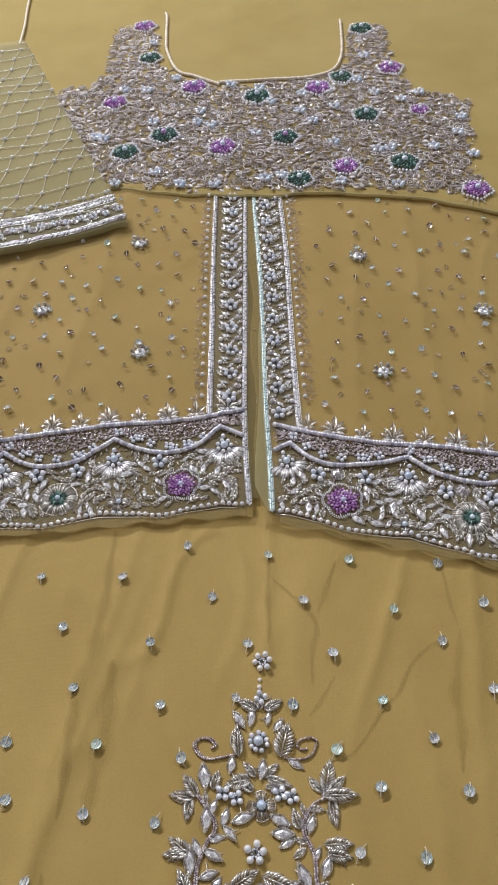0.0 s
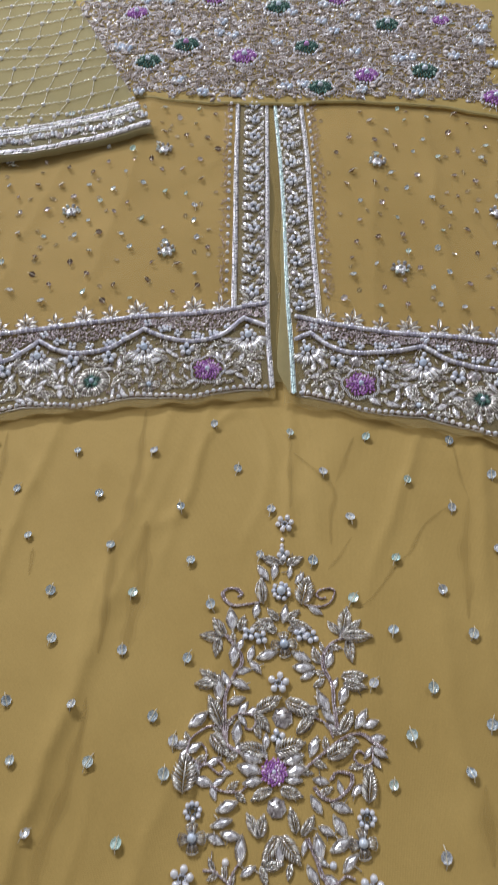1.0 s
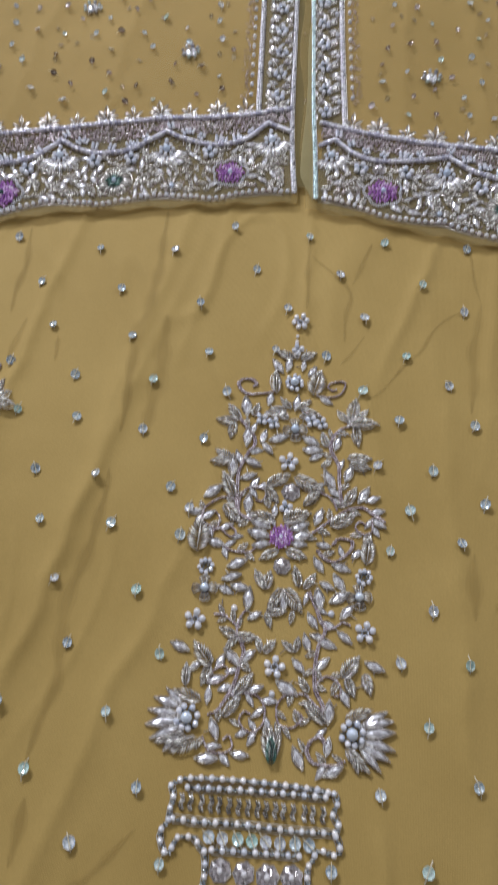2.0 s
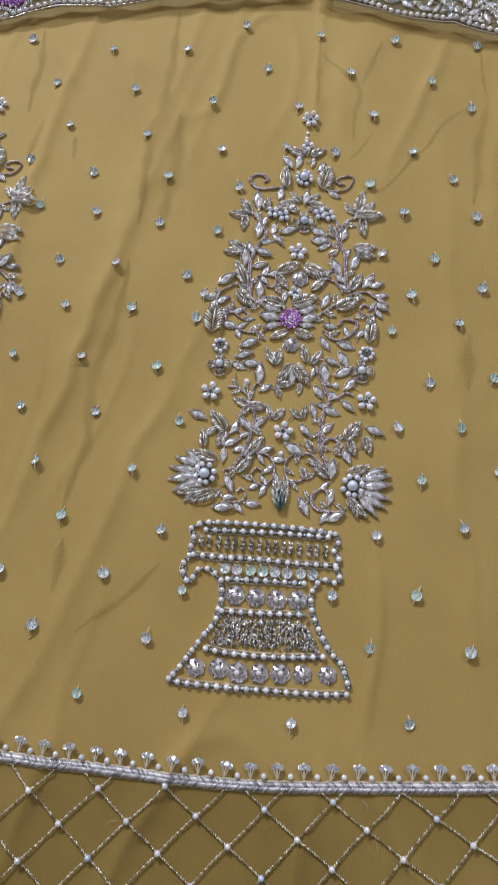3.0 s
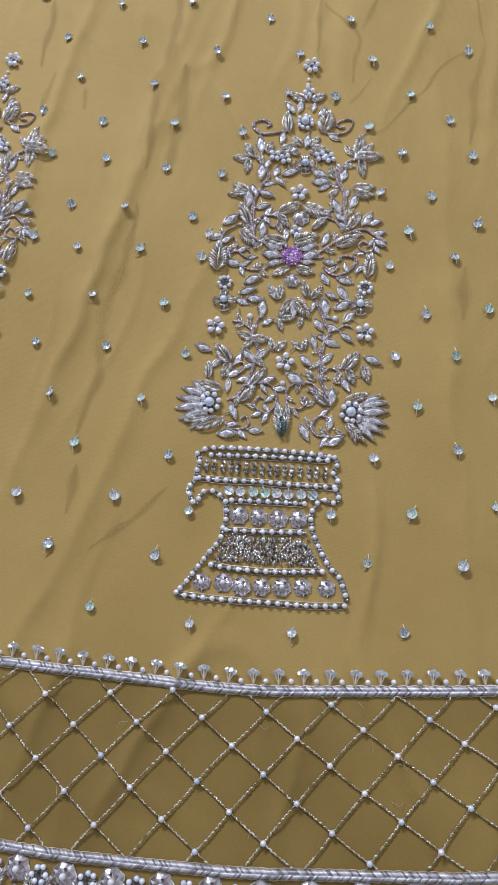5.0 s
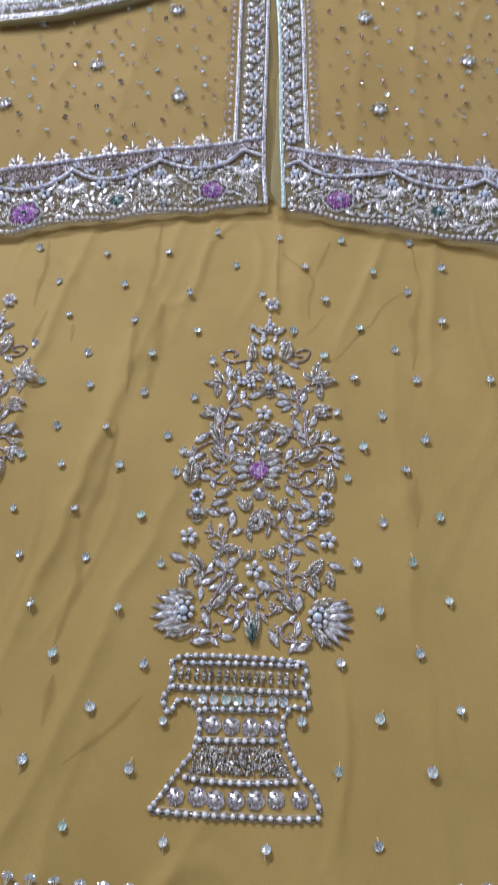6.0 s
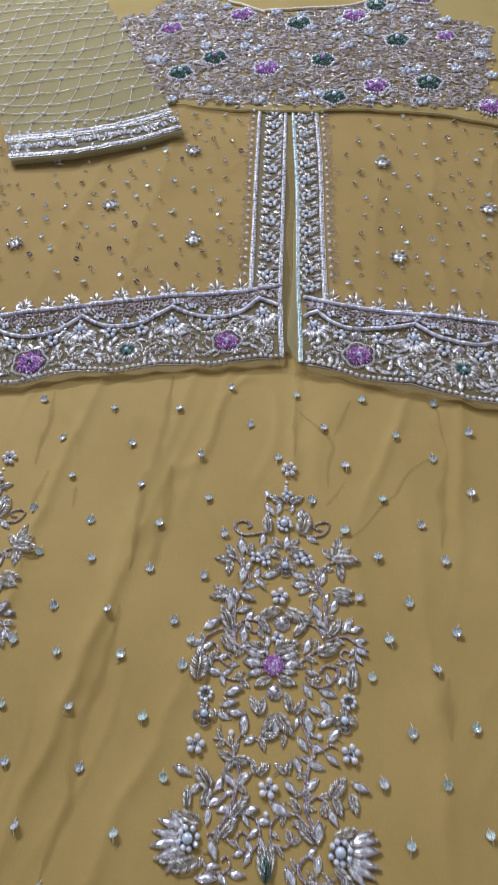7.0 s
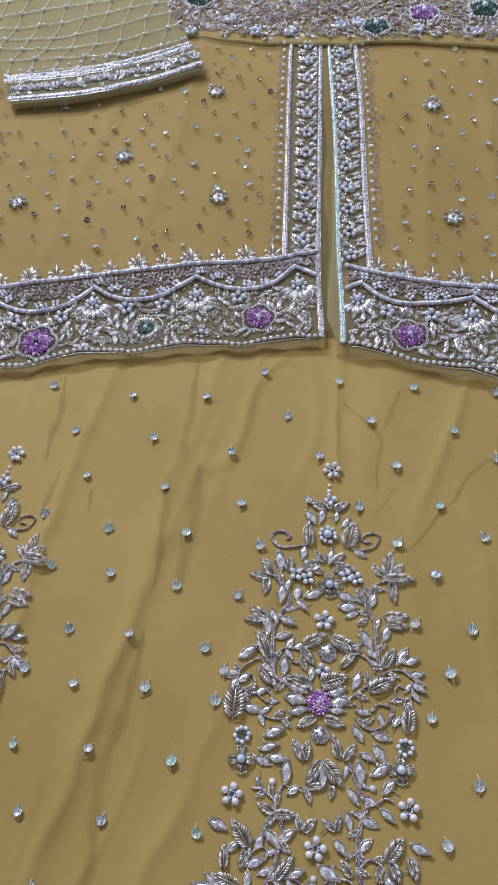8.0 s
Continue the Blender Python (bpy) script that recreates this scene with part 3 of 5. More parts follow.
ROWS_OF_SEQUINS = [
    [(-49, 211), (0, 206), (50, 205), (102, 205), (-194, 193), (-86, 187), (-137, 187), (127, 180), (-32, 178), (22, 176), (74, 173), (-170, 157)],
    [(100, 156), (-117, 155), (-9, 149), (-64, 147), (39, 145), (126, 129), (-155, 124), (66, 120), (-103, 119), (-14, 118), (17, 116), (-54, 112)],
    [(91, 102), (-176, 96), (41, 93), (-134, 90), (-85, 90), (-39, 86), (157, 79), (106, 77), (63, 76), (-163, 63), (-127, 61), (-86, 57)],
    [(-49, 55), (82, 46), (52, 46), (112, 29), (-144, 26), (-107, 25), (-64, 23), (71, 21), (-51, 11), (98, 4), (-164, 2), (-94, -2)],
    [(60, -3), (-134, -4), (-55, -5), (119, -27), (83, -33), (-118, -37), (-159, -38), (-73, -38), (101, -59), (67, -62), (-175, -65), (-104, -69)],
    [(-55, -69), (-148, -70), (124, -82), (82, -91), (-77, -101), (-132, -102), (105, -115), (60, -124), (-163, -131), (-112, -131), (-56, -133), (128, -145)],
    [(83, -153), (39, -158), (-84, -160), (-141, -164), (-40, -164), (111, -179), (60, -182), (-55, -190), (-117, -191), (82, -216), (-87, -222), (24, -224)],
    [(-31, -225)],
]
for k, row in enumerate(ROWS_OF_SEQUINS):
    for x, y in mm(row):
        rng = random.Random(round(x * 1e5) + 7 * round(y * 1e5))
        part("sequin", rng.choice(SEQUINS), skirt, "", place(x, y, lie(x, y) + 0.0002, rng.uniform(-0.5, 0.5), 0.0028 * rng.uniform(0.9, 1.12), tilt=(rng.uniform(-0.35, 0.35), rng.uniform(-0.35, 0.35))))

# leaves of the tree, base and tip in millimetres from its purple flower
STONE_TOP = [(2, 78, 3, 87), (-14, 80, -13, 88), (16, 88, 23, 84), (-8, 103, -14, 111), (-5, 104, -4, 113), (4, 105, 5, 112), (8, 102, 12, 108), (-26, 72, -28, 83), (-24, 52, -24, 63), (-16, 55, -14, 63), (-15, 55, -9, 49), (-11, 57, -1, 61), (8, 61, 17, 57), (9, 53, 19, 53), (13, 47, 20, 51), (27, 54, 29, 62)]
STONE_UP = [(-30, 33, -31, 45), (-24, 44, -15, 40), (-25, 32, -17, 35), (-44, 19, -36, 26), (-44, 10, -52, 9), (-19, 12, -19, 22), (-4, 10, -4, 17), (28, 30, 22, 40), (34, 35, 37, 44), (42, 23, 47, 32), (46, 24, 53, 27), (19, 8, 22, 17), (50, 14, 57, 10)]
STONE_MID = [(-30, -8, -39, -6), (28, -4, 21, -3), (40, -9, 45, -4), (25, -18, 20, -11), (30, -14, 39, -16), (-26, -20, -17, -16), (-28, -27, -19, -24), (-30, -31, -22, -34), (-23, -30, -14, -31), (24, -24, 31, -27), (31, -19, 37, -27), (30, -34, 39, -28), (36, -42, 42, -35), (-13, -42, -13, -31), (25, -38, 23, -28), (6, -41, 5, -31), (-12, -47, -6, -43), (19, -41, 24, -48), (35, -49, 42, -54)]
STONE_LOW = [(21, -60, 18, -52), (25, -54, 34, -57), (21, -52, 28, -53), (-14, -71, -22, -64), (-13, -69, -7, -63), (-41, -66, -50, -63), (-39, -76, -34, -71), (-8, -83, -1, -80), (-28, -91, -28, -83), (-25, -98, -21, -107), (13, -65, 19, -71), (25, -69, 31, -63), (6, -77, 16, -82), (33, -94, 33, -84), (50, -63, 59, -66), (-30, -117, -20, -116), (-13, -113, -5, -113), (22, -116, 17, -107), (33, -118, 41, -113), (33, -109, 34, -101), (46, -67, 41, -70)]
WIRE_UP = [(-2, 113, -12, 117), (3, 113, 11, 118), (0, 113, 0, 121), (-4, 77, -15, 74), (6, 78, 17, 75), (-1, 79, -7, 85), (4, 79, 10, 85), (-10, 89, -12, 103), (12, 90, 15, 105), (-6, 113, -9, 117), (4, 114, 7, 117), (-30, 68, -37, 77), (-32, 67, -43, 68), (-33, 66, -34, 57), (-22, 72, -20, 80), (33, 73, 27, 79), (35, 74, 37, 87), (37, 73, 44, 80), (35, 71, 50, 72), (38, 69, 40, 58), (-2, 72, -9, 77), (5, 74, 12, 75), (22, 56, 19, 64), (-31, 42, -41, 48), (-32, 42, -43, 41), (-28, 21, -35, 34), (-32, 15, -23, 6), (-44, -12, -44, 5)]
WIRE_MID = [(-9, 29, 2, 36), (6, 34, 21, 29), (-10, 27, -3, 19), (12, 19, 20, 27), (35, 49, 47, 50), (36, 45, 47, 44), (20, 43, 25, 47), (35, 21, 40, 31), (28, 8, 40, 15), (-4, 8, -17, 11), (2, 9, 15, 14), (0, -9, -9, -14), (5, -9, 15, -11), (48, -11, 49, 3), (-5, -30, -11, -21), (-5, -30, -3, -21), (13, -27, 10, -17), (16, -28, 21, -20), (4, -30, -2, -41), (6, -30, 15, -40), (-1, -43, 7, -41), (11, -41, 10, -47), (-3, -43, 0, -50)]
WIRE_LOW = [(-25, -46, -28, -41), (-17, -57, -22, -63), (-17, -57, -7, -56), (-18, -56, -26, -53), (-4, -63, -6, -56), (-2, -63, 3, -57), (13, -61, 7, -57), (14, -61, 15, -54), (-29, -72, -38, -62), (-29, -73, -32, -82), (-14, -85, -7, -75), (-19, -96, -12, -87), (22, -80, 17, -74), (31, -94, 21, -86), (39, -71, 46, -61), (41, -72, 45, -80), (50, -69, 53, -78), (-40, -83, -41, -73)]
# beaded stems and curls
STEMS_UP = [
    [(-12, 89), (-20, 87), (-27, 86), (-32, 89), (-34, 93), (-31, 96), (-26, 96), (-23, 93), (-25, 91)],
    [(14, 89), (20, 88), (27, 90), (30, 95), (30, 98), (27, 99), (22, 98), (20, 95), (23, 93), (26, 94)],
    [(-18, 8), (-25, 12), (-27, 27), (-27, 37), (-23, 48), (-20, 52), (-21, 58), (-28, 66), (-30, 68)],
    [(32, 21), (30, 34), (29, 44), (24, 54), (25, 62), (30, 68), (39, 71)]]
STEMS_MID = [
    [(-44, 6), (-43, 12), (-38, 17), (-32, 20), (-26, 18), (-24, 12), (-18, 8), (-14, 6)], [(14, 0), (21, 6), (28, 12), (36, 18), (44, 20), (51, 16), (56, 13)],
    [(-43, 12), (-44, 6), (-41, 3), (-35, 1), (-34, 7), (-37, 11)], [(-24, 12), (-24, 20), (-22, 25), (-17, 27), (-11, 26), (-10, 22), (-12, 19), (-16, 20)],
    [(12, 32), (21, 27), (27, 24), (30, 18), (31, 17)], [(50, 14), (50, 7), (45, 5), (41, 8), (43, 12), (47, 10)], [(-30, -9), (-25, -11), (-16, -11), (-12, -8)]]
STEMS_LOW = [
    [(-37, -1), (-33, 1), (-27, -3), (-24, 0), (-29, 4)], [(21, -7), (25, -11), (31, -12), (38, -6), (39, 0), (32, 1), (29, -3)],
    [(-17, -57), (-18, -51), (-22, -48), (-25, -46), (-30, -46)], [(-16, -57), (-13, -64), (-14, -69), (-16, -80), (-19, -87), (-23, -94), (-27, -96)],
    [(18, -30), (22, -37), (25, -44), (28, -49), (25, -58), (24, -69), (25, -79), (28, -84), (32, -91)], [(28, -49), (33, -47), (37, -44), (41, -45)], [(-17, -56), (-17, -49), (-15, -44), (-13, -42)]]
STEMS_FOOT = [
    [(-29, -81), (-27, -75), (-22, -72), (-19, -75), (-23, -80), (-27, -81)], [(-17, -86), (-9, -84), (-3, -85), (1, -90), (1, -97), (-3, -102), (-8, -101), (-11, -97), (-9, -93), (-5, -94)],
    [(32, -90), (26, -86), (21, -82), (13, -82), (8, -86), (7, -91), (9, -97), (15, -98), (19, -95), (20, -92), (16, -90)], [(26, -76), (30, -72), (35, -73), (38, -76), (38, -80), (35, -81)],
    [(-28, -107), (-24, -113), (-17, -113), (-13, -110), (-15, -105), (-18, -107)], [(41, -111), (37, -113), (27, -113), (23, -108), (25, -103), (29, -101), (32, -104)]]
PURPLE_FLOWER = make_colour_flower(0.0098, 40, M_PURPLE, M_PEARLS, 75, 0)


GREEN_LEAF = make_wire_leaf(41, 8, 1.0, M_GREEN)


def tree_motif(ox, oy, turn, seed):
    """The flowering tree stitched on the skirt."""
    rng = random.Random(seed)
    base = Matrix.Translation((ox, oy, 0)) @ Matrix.Rotation(turn, 4, "Z")

    def on(x, y):
        q = base @ Vector((x, y, 0))
        return lie(q.x, q.y) + 0.0003

    s = Soup()
    for stem in STEMS_UP + STEMS_MID + STEMS_LOW + STEMS_FOOT:
        pts = mm(stem)
        row_of_beads(s, pts, on, 0.0011, 0.00072, 0, True, 0.00012, rng)
        if len(stem) == 7 or len(stem) == 9:
            row_of_beads(s, [(x + 0.0011, y + 0.0004) for x, y in pts], on, 0.0011, 0.00066, 0, True, 0.00012, rng)
    for rows in (STONE_TOP, STONE_UP, STONE_MID, STONE_LOW, WIRE_UP, WIRE_MID, WIRE_LOW):
        for x1, y1, x2, y2 in rows:
            mx, my, dx, dy = (x1 + x2) * 5e-4, (y1 + y2) * 5e-4, (x2 - x1) * 1e-3, (y2 - y1) * 1e-3
            for side in (-1, 1):
                w = side * rng.uniform(0.20, 0.28)
                pts = [(mx + dx * t - dy * w * (1 - 3.2 * t * t), my + dy * t + dx * w * (1 - 3.2 * t * t)) for t in (-0.56, -0.3, 0.0, 0.3, 0.60)]
                s.add(tube([(px, py, on(px, py) + 0.0005) for px, py in pts], 0.00036, 4), 1)
            if rng.random() < 0.7:
                a, n = rng.uniform(0, 6.28), rng.uniform(0.003, 0.006)
                s.add(tube([(mx, my, on(mx, my) + 0.001), (mx + n * math.cos(a), my + n * math.sin(a), on(mx, my) + 0.0006)], 0.0003, 4), 1)
    tree = part("tree_motif", s.mesh("tree_motif", [M_STEM, M_WIRE]), skirt, "flowering tree in silver stones, wire and pearls", base)

    for rows in (STONE_TOP, STONE_UP, STONE_MID, STONE_LOW):
        for a in rows:
            x1, y1, x2, y2 = (q * 0.001 for q in a)
            part("stone_leaf", rng.choice(STONE_LEAVES), tree, "", along(x1, y1, x2 + 0.04 * (x2 - x1), y2 + 0.04 * (y2 - y1), on((x1 + x2) / 2, (y1 + y2) / 2), rng.uniform(0.82, 1.0), 1.0, rng.uniform(-0.10, 0.12)))
    for rows in (WIRE_UP, WIRE_MID, WIRE_LOW):
        for a in rows:
            x1, y1, x2, y2 = (q * 0.001 for q in a)
            part("wire_leaf", rng.choice(WIRE_LEAVES), tree, "", along(x1 - 0.08 * (x2 - x1), y1 - 0.08 * (y2 - y1), x2 + 0.12 * (x2 - x1), y2 + 0.12 * (y2 - y1), on((x1 + x2) / 2, (y1 + y2) / 2), rng.uniform(0.82, 1.08), 1.0))

    # leaflets that spring from the stems wherever there is room
    held = [((a[0] + a[2]) / 2, (a[1] + a[3]) / 2) for rows in (STONE_TOP, STONE_UP, STONE_MID, STONE_LOW, WIRE_UP, WIRE_MID, WIRE_LOW) for a in rows]
    held += [(1, -1), (0, 96), (3, -17), (5, 25), (-37, -99), (45, -98), (1, 44), (-40, -50), (49, -48), (4, -70), (-38, -21), (47, -19), (-37, -33), (45, -30), (3, 65)]
    for stem in STEMS_UP[2:] + STEMS_MID + STEMS_LOW + STEMS_FOOT:
        p = smooth_path(mm(stem), 0.0042)
        for i, (q, r) in enumerate(zip(p, p[1:])):
            for side in (-1, 1):
                a = math.atan2(r.y - q.y, r.x - q.x) + side * rng.uniform(0.7, 1.1)
                n = rng.uniform(0.0062, 0.0085)
                mx, my = (q.x + 0.6 * n * math.cos(a)) * 1000, (q.y + 0.6 * n * math.sin(a)) * 1000
                if all((mx - u) ** 2 + (my - v) ** 2 > 29 for u, v in held) and not (abs(mx - 1) < 13 and abs(my) < 10):
                    held.append((mx, my))
                    stone = rng.random() < 0.4
                    part("stone_leaf" if stone else "wire_leaf", rng.choice(STONE_LEAVES if stone else WIRE_LEAVES), tree, "", along(q.x, q.y, q.x + n * math.cos(a), q.y + n * math.sin(a), on(q.x, q.y), 0.95, 0.9))

    def put(name, data, x, y, turn=0.0, size=1.0, label=""):
        part(name, data, tree, label, place(x * 0.001, y * 0.001, on(x * 0.001, y * 0.001), turn, size))

    for x, y, n, gap, r in ((1, 44, 5, 4.0, 1.95), (-40, -50, 5, 4.0, 1.95), (49, -48, 5, 4.0, 1.95), (4, -70, 5, 4.0, 1.95), (0, 139, 6, 4.1, 1.75)):
        put("grey_flower", GREY_FLOWER, x, y, rng.random(), 0.55)
        for k in range(n):
            a = 2 * math.pi * (k + rng.uniform(0.1, 0.3)) / n
            qx, qy = (x + gap * math.cos(a)) * 0.001, (y + gap * math.sin(a)) * 0.001
            part("pearl", PEARL_MESH, tree, "", place(qx, qy, on(qx, qy) + 0.0014, 0, r * 0.001 * rng.uniform(0.95, 1.05)))
    for x, y in ((-17, 70), (-10, 68), (12, 71), (18, 70), (2, 16), (0, 119)):
        put("pearl_flower", SMALL_PEARLS, x, y, rng.random())
    for x, y in ((-38, -21), (47, -19)):
        put("grey_flower", GREY_FLOWER, x, y, rng.random(), 1.1)
    for x, y in ((-37, -33), (45, -30), (3, 65)):
        put("wire_flower", WIRE_FLOWER, x, y, 0.1, 1.1 if y < 0 else 1.15)
    put("tulip_heart", TULIP_HEART, 0, 96)
    for x, y, r in ((-1, 125, 1.4), (-1, 129, 1.2), (-20, -42, 1.9), (31, -40, 1.9), (-43, 20, 1.7), (50, 26, 1.7), (4, -83, 1.7), (-48, 10, 1.5)):
        put("pearl", PEARL_MESH, x, y, 0, r * 0.001)
    put("hexagonal_stone", HEX_STONES[0], 3, -17, 0.3, 0.0046)
    put("hexagonal_stone", HEX_STONES[1], 4, 26, 0.1, 0.0052)
    # stone petals round the purple flower
    for a in ((-6, 4, -16, 7), (-6, -1, -17, 1), (-5, -5, -14, -7), (6, 4, 15, 8), (7, -1, 17, 2), (7, -4, 15, -4), (-3, 5, -6, 10), (3, 5, 4, 10)):
        x1, y1, x2, y2 = (q * 0.001 for q in a)
        part("stone_petal", rng.choice(STONE_LEAVES), tree, "", along(x1, y1, x2, y2, on(x1, y1), 1.1, 1.1))
    put("purple_flower", PURPLE_FLOWER, 1, -1, 0, 0.85, "cushion of violet beads round a pearl")
    # the two fan flowers at the foot
    for fx, fy, petals, wires in ((-37, -99, ((-41, -98, -56, -97), (-41, -94, -54, -91), (-39, -103, -53, -110), (-40, -93, -49, -86), (-38, -104, -46, -115), (-41, -100, -56, -104)), ((-31, -90, -47, -86), (-30, -108, -44, -116), (-36, -107, -52, -112))),
                                  (45, -98, ((50, -97, 65, -95), (50, -100, 65, -103), (49, -94, 61, -86), (49, -103, 59, -113), (50, -93, 64, -90), (50, -102, 63, -108)), ((41, -92, 55, -85), (42, -105, 55, -115), (45, -104, 49, -116)))):
        for a in petals:
            x1, y1, x2, y2 = (q * 0.001 for q in a)
            part("stone_petal", rng.choice(STONE_LEAVES), tree, "", along(x1, y1, x2, y2, on(x1, y1), 0.66, 0.9))
        for a in wires:
            x1, y1, x2, y2 = (q * 0.001 for q in a)
            part("wire_leaf", rng.choice(WIRE_LEAVES), tree, "", along(x1, y1, x2, y2, on(x1, y1), 0.8, 1.0))
        put("fan_heart", FAN_HEART, fx, fy, 0, 1.05)
    part("green_leaf", GREEN_LEAF, tree, "leaf of dark green stitches", along(0.0070, -0.1160, 0.0055, -0.1020, on(0.005, -0.107) + 0.0008, 0.9, 1.2))
    for x, k in ((0.0015, 2), (0.0098, 1), (0.0052, 0)):
        part("wire_leaf", WIRE_LEAVES[k], tree, "", along(0.0066, -0.1140, x, -0.0975, on(0.005, -0.107), 0.75, 0.9))
    return tree


tree_motif(0, 0, 0, 1)
tree_motif(-0.2242, -0.0008, -0.13, 2)

# the vase under the tree
VASE_EDGES = [
    [(-41, -129), (-37, -126), (-26, -124), (0, -123), (25, -123), (36, -124)],
    [(-41, -129), (-39, -134), (-40, -139), (-40, -144), (-43, -149), (-42, -154), (-39, -158), (-37, -156), (-35, -151), (-31, -150), (-27, -150), (-24, -153), (-21, -156), (-20, -166), (-21, -170), (-22, -177), (-26, -183), (-31, -191), (-37, -201), (-42, -208)],
    [(37, -124), (39, -128), (37, -133), (40, -137), (39, -142), (41, -145), (41, -149), (38, -150), (35, -149), (31, -149), (29, -153), (27, -157), (28, -165), (31, -172), (35, -179), (40, -186), (45, -190), (48, -196), (51, -204)],
]
VASE_ROWS = [
    [(-42, -208), (-38, -209), (-15, -209), (9, -208), (33, -207), (51, -205)], [(-33, -129), (0, -127), (35, -126)], [(-38, -143), (-23, -143), (-4, -142), (14, -142), (39, -141)],
    [(-18, -154), (0, -153), (23, -152)], [(-19, -171), (2, -170), (26, -168)], [(-25, -191), (-11, -192), (13, -191), (38, -188)]]


def vase_motif():
    rng = random.Random(8)
    s = Soup()
    spots = []
    for k, edge in enumerate(VASE_EDGES + VASE_ROWS):
        pts = mm(edge)
        walk_along = smooth_path(pts, 0.00255)
        for i, p in enumerate(walk_along):
            if i % 2 == 0:
                spots.append((p.x, p.y))
            else:
                for dx in (-0.0006, 0.0001, 0.0007):
                    s.add(BALL_LOW, 1, place(p.x + dx, p.y + rng.uniform(-3e-4, 3e-4), lie(p.x, p.y) + 0.001, rng.random(), 0.0007, 0.0009, 0.0009))
        if k < 3:
            for side in (-0.0014, 0.0014):
                s.add(tube([(p.x + side + rng.uniform(-2e-4, 2e-4), p.y + side * 0.6, lie(p.x, p.y) + 0.0006) for p in walk_along], 0.00022, 4), 0)
        else:
            for side in (-0.0018, 0.0018):
                s.add(tube([(p.x, p.y + side + rng.uniform(-2e-4, 2e-4), lie(p.x, p.y) + 0.0006) for p in walk_along], 0.00022, 4), 0)
    # upright bundles of smoky bugle beads under the rim
    for k in range(16):
        x = -0.0345 + 0.0665 * k / 15 + rng.uniform(-0.0006, 0.0006)
        for j in range(3):
            for dx in (-0.0007, 0.0007):
                y = -0.1318 - 0.0024 * j + 0.0001 * k
                lean = 0.0006 * (1 if j % 2 else -1)
                s.add(tube([(x + dx + lean, y, lie(x, y) + 0.0012), (x + dx * 0.6 - lean, y - 0.0022, lie(x, y) + 0.0016)], 0.00066, 5), 2)
    # the loosely filled waist
    for k in range(560):
        v = rng.random()
        x = (-0.018 - 0.006 * v) + (0.0445 + 0.013 * v) * rng.random()
        y = -0.1735 - 0.0145 * v + 0.04 * (x - 0.005)
        a = rng.gauss(1.57, 0.5)
        s.add(tube([(x, y, lie(x, y) + 0.0007 + 0.0006 * rng.random()), (x + 0.0019 * math.cos(a), y + 0.0019 * math.sin(a), lie(x, y) + 0.001)], 0.0005, 4), 2)
    vase = part("vase_motif", s.mesh("vase_motif", [M_WIRE, M_CUT, M_BUGLE]), skirt, "vase outlined in pearls with crystals and smoky bugle beads", place(0.0010, -0.0012))
    for x, y in spots:
        part("pearl", PEARL_MESH, vase, "", place(x, y, lie(x, y) + 0.0014, 0, 0.00158 * rng.uniform(0.93, 1.06)))
    for k in range(8):
        x, y = -0.020 + 0.047 * k / 7, -0.149 + 0.002 * k / 7
        part("flat_sequin", SEQUINS[k % 5], vase, "", place(x, y, lie(x, y) + 0.0002, rng.random(), 0.0029, tilt=(rng.uniform(-0.15, 0.15), rng.uniform(-0.15, 0.15))))
    for x, y in mm([(-13, -162), (-2, -162), (9, -162), (20, -161), (-29, -201), (-17, -200), (-7, -201), (4, -200), (15, -199), (26, -198), (39, -197)]):
        part("crystal", HEX_STONES[rng.randrange(3)], vase, "", place(x, y, lie(x, y) + 0.0002, rng.random(), 0.0050 * rng.uniform(0.93, 1.05), tilt=(rng.uniform(-0.08, 0.08), rng.uniform(-0.08, 0.08))))


vase_motif()

# the lattice band below: braid, sequin trefoils, netting, braid, crystals
BRAID_TOP = [(-210, -252), (-136, -256), (-72, -256), (1, -255), (66, -248), (130, -240), (190, -230)]
BRAID_LOW = [(-190, -341), (-117, -344), (-78, -344), (-23, -342), (23, -339), (133, -325), (190, -314)]


def raised(x, y):
    return lie(x, y) + 0.0014


for line in (BRAID_TOP, BRAID_LOW):
    part("braid", braid(mm(line), raised, 0.0052).mesh("braid", [M_BRAID, M_GOLD]), skirt, "silver plaited braid")


def height_of(line, x):
    for (xa, ya), (xb, yb) in zip(line, line[1:]):
        if xa <= x <= xb:
            return ya + (yb - ya) * (x - xa) / (xb - xa)
    return line[-1][1]


def node_of(i, j):
    """Where the crossing strands of the net meet, in millimetres."""
    return (-101.2 + 16.37 * i + 17.07 * j + 0.25 * i * i - 0.5 * i * j + 0.16 * j * j, -269.3 - 13.41 * i + 17.66 * j + 0.1 * i * i + 0.53 * i * j - 0.26 * j * j)


def band_cloth():
    verts, faces = [], []
    nu, nv = 170, 90
    for j in range(nv + 1):
        for i in range(nu + 1):
            x = -205 + 390 * i / nu
            top = height_of(BRAID_TOP, x)
            x, y = x * 0.001, (top - (top + 520) * j / nv) * 0.001
            verts.append((x, y, lie(x, y) + 0.0010))
    for j in range(nv):
        for i in range(nu):
            a = j * (nu + 1) + i
            faces.append((a + nu + 1, a + nu + 2, a + 1, a))
    return Soup().add((np.array(verts), faces)).mesh("band_cloth", [M_BAND])


part("band_cloth", band_cloth(), skirt, "darker mustard cloth behind the netting")


